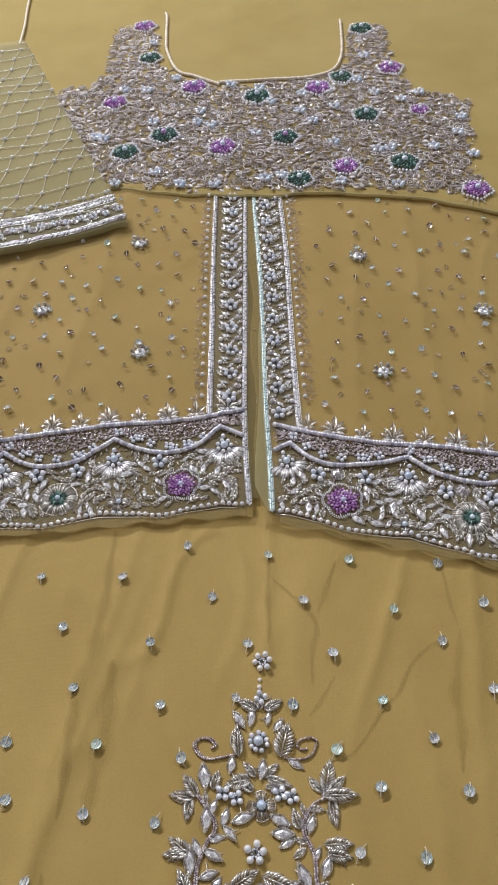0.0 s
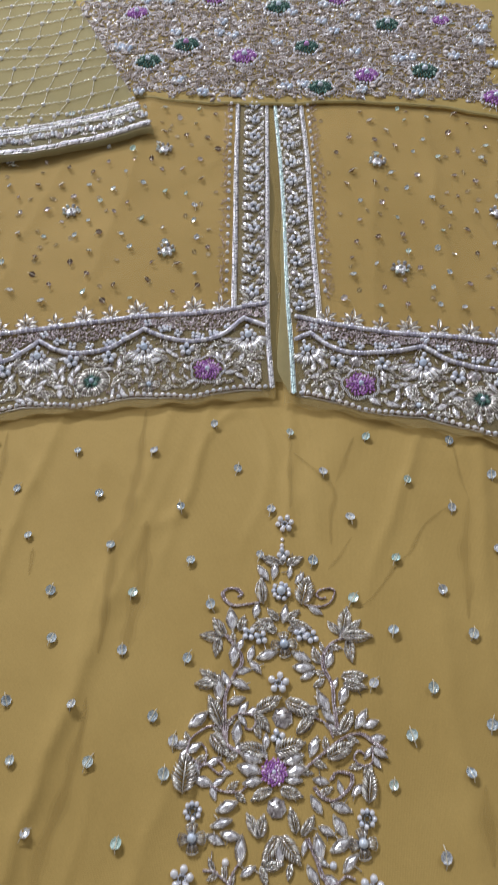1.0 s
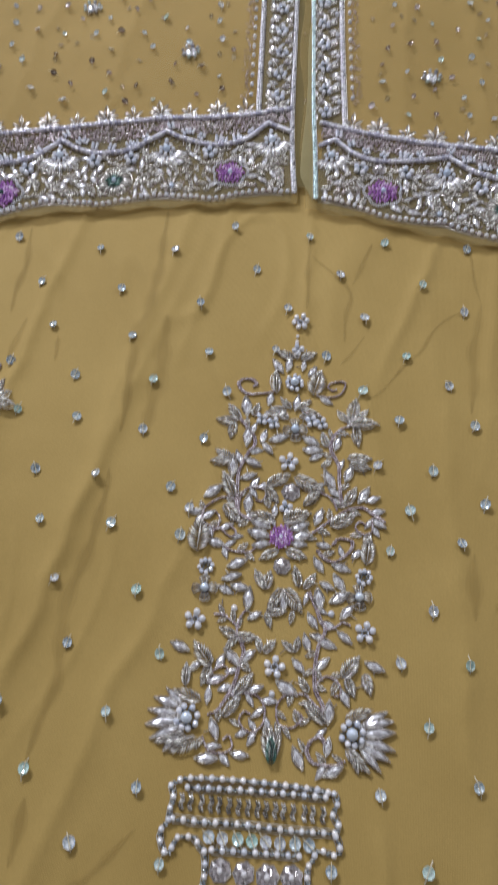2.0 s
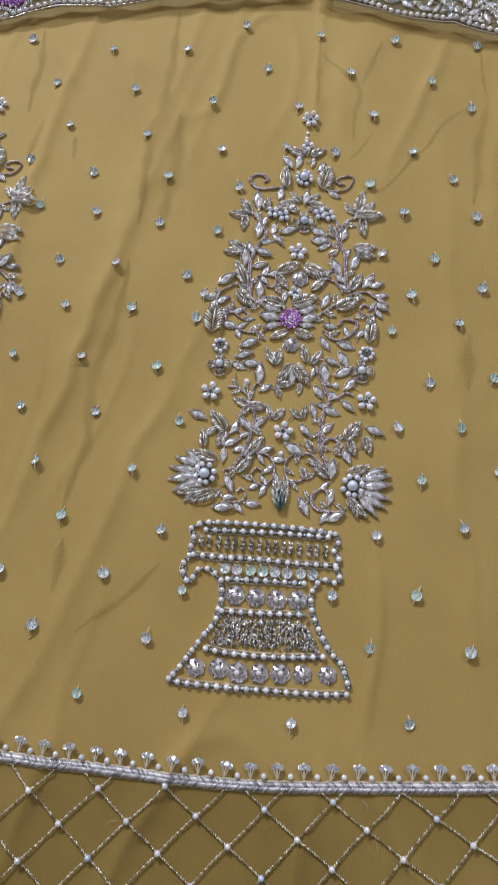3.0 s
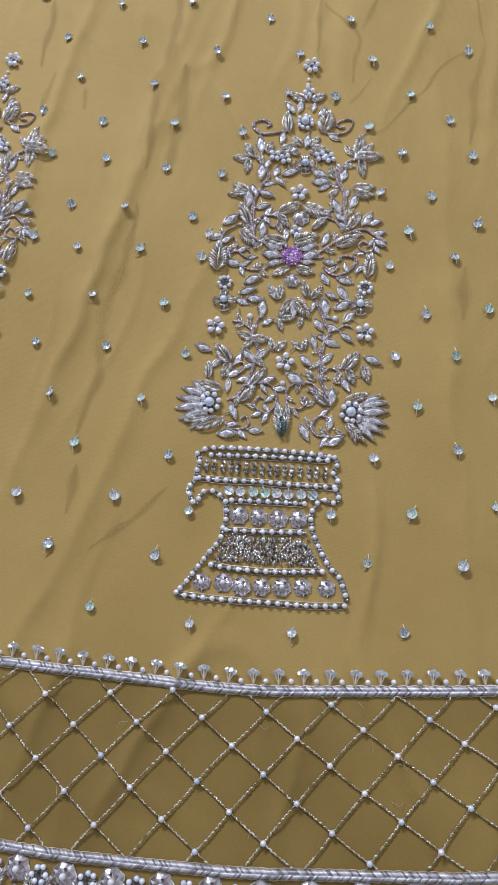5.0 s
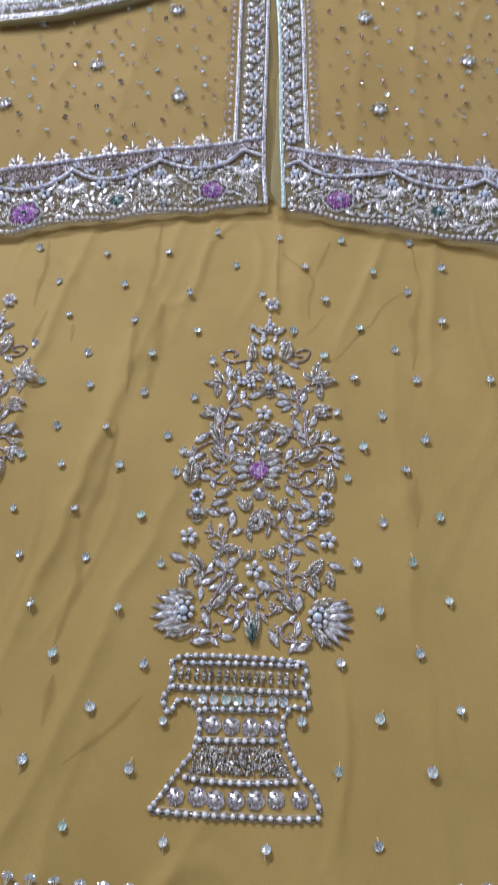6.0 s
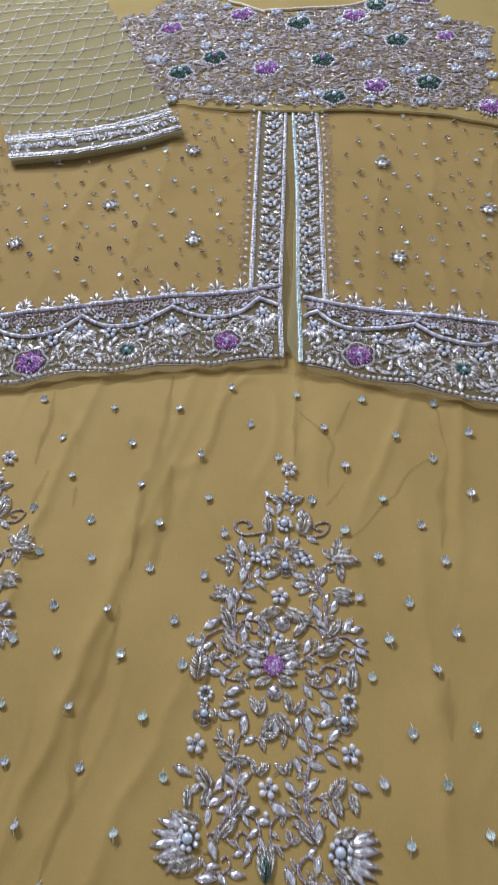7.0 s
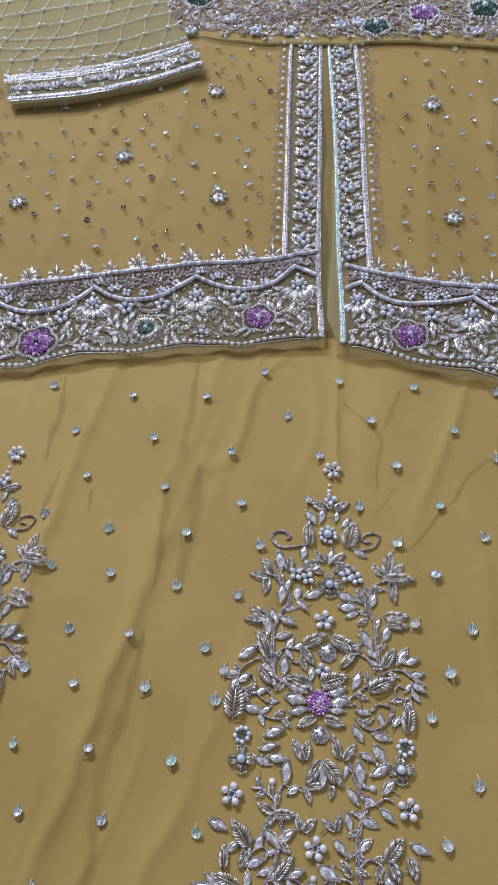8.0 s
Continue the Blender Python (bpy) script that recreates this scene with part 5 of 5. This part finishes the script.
        for dx1, dy1, dx2, dy2, stone in ((-5, -2, -11, 4, False), (-4, 3, -10, 8, True), (4.5, 4, 8.5, 9, False), (-9, 15, -3, 10, False), (-9, 18, -2, 15, True), (2, 19, 8, 15, False), (-3, 7, 2, 12, True), (0, 19, -4, 23, False), (6, -6, 8, 0, True)):
            x1, y1, x2, y2 = fx + dx1 * way, y + dy1, fx + dx2 * way, y + dy2
            part("stone_leaf" if stone else "wire_leaf", rng.choice(STONE_LEAVES if stone else WIRE_LEAVES), panel, "", along(x1 * 0.001, y1 * 0.001, x2 * 0.001, y2 * 0.001, on_jacket(x1 * 0.001, y1 * 0.001), rng.uniform(0.9, 1.15), 1.0))
        y += 24.5
        k += 1
    # single pearls and dull sequin leaves outside the inner braid
    y = 340
    s = Soup()
    while y < 590:
        b = edge_at(p["outer"], y) + (-6.0 if left else 6.0)
        put("pearl", PEARL_MESH, b, y, 0, 0.0017).location.z += 0.0013
        for m in range(9):
            x2, y2 = (b + (-1 if left else 1) * rng.uniform(1, 6)) * 0.001, (y + rng.uniform(-5.3, 5.3)) * 0.001
            ang = rng.uniform(0, 6.28)
            s.add(tube([(x2, y2, on_jacket(x2, y2) + 0.0003), (x2 + 0.0026 * math.cos(ang), y2 + 0.0026 * math.sin(ang), on_jacket(x2, y2) + 0.0012)], 0.0008, 4, True), 0)
        y += 10.6
    tagged(part("bead_edging", s.mesh("bead_edging", [M_STEM]), panel), kind="stuff")
    return panel, put


def placket():
    """The folded organza that shows between the two front edges."""
    verts, faces = [], []
    for j in range(61):
        y = 252 + 6.2 * j
        a = edge_at(LEFT["front"], y) + 1.0
        b = edge_at(RIGHT["front"], y) - 1.0
        b = b - 0.30 * (b - a) * max(0.0, math.sin(y * 0.045)) * (y < 420)
        for i in range(5):
            x = a + (b - a) * i / 4
            verts.append((x * 0.001, y * 0.001, over(x * 0.001, y * 0.001) - 0.0006 * math.sin(math.pi * i / 4)))
    for j in range(60):
        faces += [(j * 5 + i, j * 5 + i + 1, j * 5 + i + 6, j * 5 + i + 5) for i in range(4)]
    return Soup().add((np.array(verts), faces)).mesh("placket", [M_OLIVE])


def organza_flap():
    """The loose, rounded edge of pale organza beside one front braid."""
    verts = []
    for j in range(41):
        t = j / 40
        y = 241 + 190 * t
        edge = edge_at(RIGHT["front"], y)
        w = 10.5 * (1 - t) ** 0.8 * min(1.0, 0.25 + 7 * t) + 1.2 * math.sin(9 * t)
        for i in range(5):
            x = edge - max(w, 0.5) * i / 4
            verts.append((x * 0.001, y * 0.001, over(x * 0.001, y * 0.001) + 0.0005 + 0.0009 * math.sin(math.pi * i / 4)))
    return Soup().add((np.array(verts), [(j * 5 + i, j * 5 + i + 1, j * 5 + i + 6, j * 5 + i + 5) for j in range(40) for i in range(4)])).mesh("organza_flap", [M_SLEEVE])


part("organza_flap", organza_flap(), jacket, "loose rounded edge of pale organza")
part("placket", placket(), jacket, "folded olive organza between the front edges")
left_panel, put_left = front_panel(LEFT, 101, "sheer panel with a bead-scattered field and a silver border")
right_panel, put_right = front_panel(RIGHT, 102, "sheer panel with a bead-scattered field and a silver border")
for x, y in ((-124, 515), (-192, 430), (-105, 384), (-270, 372), (-262, 500)):
    put_left("crystal_flower", CRYSTAL_FLOWER, x, y, x * 0.1, 1.15)
for x, y in ((64, 497), (159, 432), (79, 368), (240, 400)):
    put_right("crystal_flower", CRYSTAL_FLOWER, x, y, x * 0.1, 1.15)
LEFT_SCATTER = [(-227, 495), (-207, 464), (-212, 431), (-163, 402), (-135, 387), (-167, 380), (-192, 343), (-140, 343), (-164, 354), (-116, 351), (-79, 358), (-76, 345), (-94, 338), (-162, 334), (-89, 439), (-86, 474), (-104, 487), (-145, 440), (-136, 466), (-115, 456), (-82, 400), (-72, 388), (-155, 428), (-106, 535), (-76, 515), (-182, 481)]
RIGHT_SCATTER = [(43, 486), (29, 512), (107, 448), (88, 463), (67, 444), (78, 426), (63, 402), (108, 390), (132, 411), (163, 470), (121, 431), (43, 358), (66, 347), (129, 351), (106, 330), (155, 374), (128, 479), (95, 512), (49, 447), (158, 520), (138, 385), (46, 396), (116, 504)]
scatter_rng = random.Random(44)
for panel_put, row, lo, hi in ((put_left, LEFT_SCATTER, -330, -80), (put_right, RIGHT_SCATTER, 35, 260)):
    spots = list(row)
    for k in range(900):
        x, y = scatter_rng.uniform(lo, hi), scatter_rng.uniform(325, 580)
        if all((x - a) ** 2 + (y - b) ** 2 > 300 for a, b in spots) and len(spots) < 125 and y > line_at(LEFT["rope"] if x < -20 else RIGHT["rope"], x) + 14:
            spots.append((x, y))
    for x, y in spots:
        panel_put("sequin", scatter_rng.choice(SEQUINS if scatter_rng.random() < 0.5 else DULL_SEQUINS), x, y, scatter_rng.random() * 6, 0.0021 * scatter_rng.uniform(0.8, 1.35), "", (scatter_rng.uniform(-0.5, 0.5), scatter_rng.uniform(-0.5, 0.5)))
# the skirt's own dull sequins, seen through the jacket
for k in range(150):
    x, y = scatter_rng.uniform(-0.33, 0.26), scatter_rng.uniform(0.33, 0.60)
    part("sequin", scatter_rng.choice(DULL_SEQUINS), skirt, "", place(x, y, lie(x, y), scatter_rng.random() * 6, 0.0020, tilt=(scatter_rng.uniform(-0.5, 0.5), scatter_rng.uniform(-0.5, 0.5))))


# ---- the bodice piece ----
BODICE_HEM = [(-500, 600), (-240, 600), (-162, 595), (-91, 586), (-13, 583), (28, 588), (69, 584), (129, 577), (187, 557), (450, 500)]


def upper(x, y):
    """The bodice's lie over the jacket."""
    return 0.5 * lie(x, y) + 0.0052 + 0.0012 * noise.noise((x * 11, y * 8, 9.2))


def on_bodice(x, y):
    return upper(x, y) + 0.0003


bodice = thing("bodice", "mustard bodice cloth thickly embroidered with violet and green flowers", "bodice")
bodice.scale = (0.982, 0.982, 1)


def bodice_cloth():
    nu, nv = 150, 110
    verts, faces = [], []
    for j in range(nv + 1):
        for i in range(nu + 1):
            x = -0.52 + 0.98 * i / nu
            yb = line_at(BODICE_HEM, x * 1000) * 0.001 + 0.0008 * math.sin(x * 160)
            y = yb + (1.30 - yb) * j / nv
            verts.append((x, y, upper(x, y) - (0.0020 if j == 0 else 0)))
    for j in range(nv):
        for i in range(nu):
            a = j * (nu + 1) + i
            faces.append((a, a + 1, a + nu + 2, a + nu + 1))
    return Soup().add((np.array(verts), faces)).mesh("cloth", [M_BODICE])


part("cloth", bodice_cloth(), bodice, "mustard organza with a raw lower edge")

s = Soup()
fold = [(q, line_at(BODICE_HEM, q) + 0.6 * math.sin(q * 0.16) + 1.0) for q in range(-480, 440, 8)]
s.add(tube([(q * 0.001, r * 0.001, upper(q * 0.001, r * 0.001) - 0.0004) for q, r in fold], 0.0011, 6), 0)
part("rolled_edge", s.mesh("rolled_edge", [M_SLEEVE]), bodice, "rolled lower edge of pale organza")

OUTLINE = [(-262, 604), (-250, 779), (-216, 784), (-205, 815), (-213, 919), (-164, 935), (-150, 833), (-116, 794), (-75, 778), (-27, 790), (27, 798), (58, 827), (67, 916), (110, 921), (114, 825), (131, 770), (168, 761), (187, 751), (180, 687), (178, 610), (185, 584), (129, 588), (69, 592), (-13, 592), (-91, 595), (-162, 604)]


def inside(x, y, ring):
    hit = False
    for (xa, ya), (xb, yb) in zip(ring, ring[1:] + ring[:1]):
        if (ya > y) != (yb > y) and x < xa + (xb - xa) * (y - ya) / (yb - ya):
            hit = not hit
    return hit


GROUND_CORE = [(-255, 607), (-246, 776), (-160, 800), (-116, 788), (-75, 772), (-27, 784), (27, 792), (70, 800), (110, 790), (131, 764), (182, 748), (176, 687), (174, 612), (180, 588), (129, 592), (69, 596), (-13, 596), (-91, 599), (-162, 608)]


def bodice_ground():
    verts, faces, index = [], [], {}
    step = 5
    for i in range(-54, 40):
        for j in range(116, 160):
            x, y = i * step, j * step
            if all(inside(x + a, y + b, GROUND_CORE) for a, b in ((0, 0), (step, 0), (0, step), (step, step))):
                quad = []
                for a, b in ((0, 0), (1, 0), (1, 1), (0, 1)):
                    key = (i + a, j + b)
                    if key not in index:
                        index[key] = len(verts)
                        q, r = (i + a) * step * 0.001, (j + b) * step * 0.001
                        verts.append((q, r, upper(q, r) + 0.00025))
                    quad.append(index[key])
                faces.append(tuple(quad))
    return Soup().add((np.array(verts), faces)).mesh("net_ground", [M_NET])


part("net_ground", bodice_ground(), bodice, "grey net behind the embroidery")

VIOLETS = [(-178, 925), (109, 817), (-103, 778), (30, 775), (-185, 748), (134, 730), (-63, 661), (57, 627), (174, 588)]
GREENS = [(80, 911), (-161, 847), (-34, 758), (55, 799), (79, 719), (-124, 683), (-2, 679), (-159, 653), (112, 633), (13, 607)]
KNOTS_A = [(-162, 884), (-154, 774), (-179, 775), (-125, 800), (-64, 783), (-33, 777), (13, 764), (-19, 748), (-92, 731), (-138, 707), (-93, 709), (-78, 704), (-32, 688), (-185, 678), (-194, 682), (-125, 621), (-161, 601), (-99, 600), (-66, 600)]
KNOTS_B = [(-19, 609), (-4, 614), (12, 730), (25, 710), (46, 670), (72, 792), (89, 765), (116, 751), (136, 766), (174, 716), (168, 687), (178, 647), (142, 662), (100, 658), (88, 656), (52, 603), (104, 597), (81, 846), (47, 737)]


def make_bodice_flower(seed, mat, heart):
    """A domed bead flower with a pale outline of pearls."""
    rng = random.Random(seed)
    s = Soup()
    size = 0.0115
    for k in range(26):
        a = 2 * math.pi * k / 26
        d = size * (1 + 0.10 * math.cos(5 * a))
        s.add(BALL_LOW, 0, place(d * 1.06 * math.cos(a), d * 1.06 * math.sin(a), 0.0015, a, 0.0015, 0.0012, 0.0012))
    for k in range(60):
        a, d = k * 2.39996, 0.86 * size * math.sqrt((k + 1) / 60)
        s.add(BALL_LOW, 1, place(d * math.cos(a), d * math.sin(a), 0.0014 + 0.0026 * (1 - (d / size) ** 2), a, 0.0016 * rng.uniform(0.8, 1.15), 0.0010, 0.0011))
    s.add(BALL, 2, place(0, 0, 0.0046, 0, 0.0026))
    for k in range(4):
        a = -1.57 + (k - 1.5) * 0.3
        s.add(tube([(size * 1.05 * math.cos(a), size * 1.05 * math.sin(a), 0.0008), (size * 1.65 * math.cos(a), size * 1.65 * math.sin(a), 0.001)], 0.0008, 4, True), 0)
    return s.mesh("bead_flower", [M_PEARLS, mat, heart])


BODICE_FLOWERS = [make_bodice_flower(110, M_PURPLE, M_BLUE), make_bodice_flower(111, M_GREEN, M_BLUE), make_bodice_flower(112, M_GREEN, M_PURPLE)]


def put_bodice(name, data, x, y, turn=0.0, size=1.0, label=""):
    x, y = x * 0.001, y * 0.001
    return part(name, data, bodice, label, place(x, y, on_bodice(x, y), turn, size))


bodice_rng = random.Random(120)
for x, y in VIOLETS:
    put_bodice("violet_flower", BODICE_FLOWERS[0], x, y, bodice_rng.uniform(-0.3, 0.3), 0.85 if (x, y) == (134, 730) else bodice_rng.uniform(1.05, 1.2), "violet beaded flower outlined in pearls")
for x, y in GREENS:
    put_bodice("green_flower", BODICE_FLOWERS[2 if (x, y) in ((-124, 683), (-2, 679)) else 1], x, y, bodice_rng.uniform(-0.3, 0.3), bodice_rng.uniform(1.05, 1.22), "dark green beaded flower outlined in pearls")
for x, y in KNOTS_A + KNOTS_B:
    knot = put_bodice("pearl_knot", GREY_FLOWER, x, y, 0, 0.9)
    for k in range(5):
        a = 2 * math.pi * (k + bodice_rng.uniform(0.0, 0.4)) / 5
        part("pearl", PEARL_MESH if k % 2 else BLUE_MESH, knot, "", place(0.0047 * math.cos(a), 0.0047 * math.sin(a), 0.0022, 0, 0.0026 * bodice_rng.uniform(0.85, 1.1)))


def bodice_embroidery():
    """Rosettes of curled bead rows, with leaves, short wires and sequins between them."""
    rng = random.Random(121)
    s = Soup()

    def at(x, y, size=1.0):
        q, r = x * 0.001, y * 0.001
        return place(q, r, on_bodice(q, r), rng.random() * 6.28, size, tilt=(rng.uniform(-0.25, 0.25), rng.uniform(-0.25, 0.25)))

    def curl(turns, inner, outer):
        n = int(9 * turns)
        return tube([((inner + (outer - inner) * k / n) * math.cos(2 * math.pi * turns * k / n), (inner + (outer - inner) * k / n) * math.sin(2 * math.pi * turns * k / n), 0.0010 + 0.0004 * math.sin(k)) for k in range(n + 1)], 0.00058, 4)

    curls = [curl(1.9, 0.0012, 0.0054), curl(1.4, 0.0018, 0.0046), curl(1.6, 0.0010, 0.0040), curl(0.8, 0.0034, 0.0052)]
    beads = [BALL_LOW[0] * 0.00085 + np.array((0.0052 * math.cos(0.7 * k), 0.0052 * math.sin(0.7 * k), 0.0008)) for k in range(9)]
    leaf = gem([(x * 0.0078, y * 0.0078) for x, y in LEAF_OUTLINE], 0.0013, 0.45)
    rods = [tube([(0.0008 * c, 0, 0.0008), (0.0015 * c, 0.0026, 0.0019), (0.0019 * c, 0.0052, 0.0009)], 0.0006, 4, True) for c in (-1, 0, 1)]
    disc = gem([(0.0013 * math.cos(2 * math.pi * k / 8), 0.0013 * math.sin(2 * math.pi * k / 8)) for k in range(8)], 0.0006, 0.6)
    blooms = VIOLETS + GREENS

    def free(x, y, gap):
        return x > -150 - 182 * (y - 535) / 361 and inside(x, y, OUTLINE) and all((x - a) ** 2 + (y - b) ** 2 > gap for a, b in blooms)

    for i, gx in enumerate(np.arange(-262, 190, 9.4)):
        for gy in np.arange(590, 936, 10.6):
            x, y = gx + rng.uniform(-2.2, 2.2), gy + 5.3 * (i % 2) + rng.uniform(-2.2, 2.2)
            if not free(x, y, 130):
                continue
            m = at(x, y, rng.uniform(0.85, 1.15))
            if rng.random() < 0.80:
                s.add(rng.choice(curls[:3]), 0, m)
                if rng.random() < 0.6:
                    s.add(curls[3], 0, m)
                for b in beads[: rng.randrange(3, 9)]:
                    s.add((b, BALL_LOW[1]), 0, m)
            else:
                for k in range(4):
                    s.add(leaf, 0, m @ Matrix.Rotation(k * 1.3, 4, "Z") @ Matrix.Translation((0, 0.0012, 0)))
    for gx in np.arange(-262, 190, 6.6):
        for gy in np.arange(590, 936, 7.6):
            x, y = gx + rng.uniform(-3, 3), gy + rng.uniform(-3, 3)
            if not free(x, y, 110):
                continue
            pick, m = rng.random(), at(x, y, rng.uniform(0.7, 1.1))
            if pick < 0.30:
                s.add(rng.choice(curls[2:]), 0, m)
            elif pick < 0.52:
                for rod in rods[: rng.randrange(1, 4)]:
                    s.add(rod, 1, m)
            elif pick < 0.64:
                s.add(leaf, 2, m)
            elif pick < 0.82:
                s.add(disc, 3, m)
                s.add(disc, 3, m @ Matrix.Translation((0.0026, 0.001, 0.0004)))
    return s.mesh("embroidery", [M_MAUVE, M_WIRE, M_STONE, M_SEQUINS])


tagged(part("embroidery", bodice_embroidery(), bodice, "close mauve and silver bead embroidery"), kind="stuff")
s = Soup()
row_of_beads(s, mm([(-157, 960), (-154, 947), (-148, 890), (-143, 862), (-126, 817), (-102, 800), (-77, 783)]), on_bodice, 0.0022, 0.0019, 0, False, 0.0001, bodice_rng)
row_of_beads(s, mm([(-77, 787), (-27, 795), (21, 800), (46, 815), (56, 847), (57, 900), (56, 935)]), on_bodice, 0.0024, 0.0018, 0, False, 0.0003, bodice_rng)
part("neckline_cord", s.mesh("neckline_cord", [M_CREAM]), bodice, "cream beaded cord along the neckline")


# ---- the sleeve ----
sleeve = thing("sleeve", "pale sheer sleeve with silver netting and a crystal cuff", "sleeve")
sleeve.scale = (0.982, 0.978, 1)


def sleeve_xy(u, v):
    """u along the cuff, v up the sleeve, in millimetres."""
    ax, ay = -306 + 170 * u, 485 + 52 * u - 9 * math.sin(math.pi * u)
    bx, by = -470 + 152 * u, 850 + 46 * u
    return ax + (bx - ax) * v, ay + (by - ay) * v


def sleeve_z(x, y):
    return 0.5 * lie(x, y) + 0.0100 + 0.0016 * noise.noise((x * 14, y * 11, 6.6))


def on_sleeve(x, y):
    return sleeve_z(x, y) + 0.0003


def sleeve_cloth():
    nu, nv = 50, 90
    s = Soup()
    verts, faces = [], []
    for j in range(-3, nv + 1):
        for i in range(nu + 1):
            x, y = sleeve_xy(i / nu, 0.009 + 0.991 * max(j, 0) / nv)
            x, y = x * 0.001, y * 0.001
            z = sleeve_z(x, y)
            if j < 0:
                y += 0.0005 * j
                z += 0.0007 * j
            if i in (0, nu):
                z -= 0.002
            verts.append((x, y, z))
    for j in range(nv + 3):
        for i in range(nu):
            a = j * (nu + 1) + i
            faces.append((a, a + 1, a + nu + 2, a + nu + 1))
    s.add((np.array(verts), faces))
    # the folded back layer underneath
    s.add((np.array(verts) * (1, 1, 1) - (0, 0, 0.0022), faces))
    return s.mesh("cloth", [M_SLEEVE])


part("cloth", sleeve_cloth(), sleeve, "pale sheer organza lying double")


def sleeve_lattice():
    rng = random.Random(130)
    s, knots = Soup(), []
    rows = 19
    for r in range(rows):
        v0 = 0.115 + 0.052 * r
        pts = []
        for k in range(25):
            u = k / 24
            v = v0 + 0.012 * math.sin(5 * u + r) - 0.03 * u
            if v < 0.975:
                pts.append(tuple(q * 0.001 for q in sleeve_xy(u, v)))
        for a, b in zip(pts, pts[1:]):
            cord(s, a, b, on_sleeve, 0.00092, 0, rng, 0.0030)
        for k in range(8):
            u = (k + (0.5 if r % 2 else 0.1)) / 7.6
            if u < 0.99:
                v = v0 + 0.012 * math.sin(5 * u + r) - 0.03 * u
                if v < 0.97:
                    knots.append((u, v, r, k))
    where = {(r, k): (u, v) for u, v, r, k in knots}
    for (r, k), (u, v) in where.items():
        up = where.get((r + 1, k + (1 if r % 2 else 0)))
        if up:
            a, b = (tuple(q * 0.001 for q in sleeve_xy(*w)) for w in ((u, v), up))
            cord(s, a, b, on_sleeve, 0.00055, 0, rng, 0.0026)
    net = part("netting", s.mesh("netting", [M_PALE, M_PALE]), sleeve, "netting of pale gold thread knotted with tiny pearls")
    for u, v, r, k in knots:
        x, y = (q * 0.001 for q in sleeve_xy(u, v))
        part("pearl", PEARL_MESH, net, "", place(x, y, on_sleeve(x, y) + 0.0010, 0, 0.0019 * rng.uniform(0.85, 1.15)))


sleeve_lattice()


def cuff():
    rng = random.Random(131)
    lines = []
    for v, width in ((0.026, 0.0060), (0.098, 0.0048), (0.114, 0.0036)):
        pts = [tuple(q * 0.001 for q in sleeve_xy(k / 12, v - 0.006 * math.sin(math.pi * k / 12))) for k in range(13)]
        part("cuff_braid", braid(pts, on_sleeve, width, rng=rng).mesh("cuff_braid", [M_BRAID, M_WIRE]), sleeve)
    verts = [tuple(q * 0.001 for q in sleeve_xy(i / 40, 0.012 + 0.11 * j / 6)) for j in range(7) for i in range(41)]
    faces = [(j * 41 + i, j * 41 + i + 1, (j + 1) * 41 + i + 1, (j + 1) * 41 + i) for j in range(6) for i in range(40)]
    part("net_ground", Soup().add((np.array([(x, y, sleeve_z(x, y) + 0.00025) for x, y in verts]), faces)).mesh("net_ground", [M_GROUND]), sleeve, "grey net behind the cuff")
    for k in range(15):
        u = (k + 0.5) / 15
        x, y = sleeve_xy(u, 0.062)
        for data, name, dx, size in ((HEX_STONES[k % 3], "cuff_crystal", 0, 0.0044), (SMALL_PEARLS, "pearl_knot", 5.5, 0.95)):
            q, r = (x + dx) * 0.001, (y + rng.uniform(-3, 3)) * 0.001
            part(name, data, sleeve, "", place(q, r, on_sleeve(q, r), rng.random() * 3, size))
        for m in range(3):
            q, r = (x + rng.uniform(-6, 6)) * 0.001, (y + rng.uniform(-8, 8)) * 0.001
            a = rng.random() * 6.28
            part("wire_leaf", rng.choice(WIRE_LEAVES), sleeve, "", along(q, r, q + 0.008 * math.cos(a), r + 0.008 * math.sin(a), on_sleeve(q, r), 1.0, 1.0))
        x, y = sleeve_xy(u, 0.132)
        part("pearl", PEARL_MESH, sleeve, "", place(x * 0.001, y * 0.001, on_sleeve(x * 0.001, y * 0.001) + 0.001, 0, 0.0017))
    x, y = (q * 0.001 for q in sleeve_xy(0.66, 0.128))
    part("aqua_sequin", SEQUINS[0], sleeve, "", place(x, y, on_sleeve(x, y), 0.3, 0.0034))


cuff()
s = Soup()
s.add(tube([(q.x, q.y, upper(q.x, q.y) + 0.003) for q in smooth_path(mm([(-322, 885), (-327, 930), (-338, 998), (-350, 1090)]), 0.01)], 0.0016, 6), 0)
part("tie_cord", s.mesh("tie_cord", [M_CREAM]), sleeve, "thin cream tie cord")
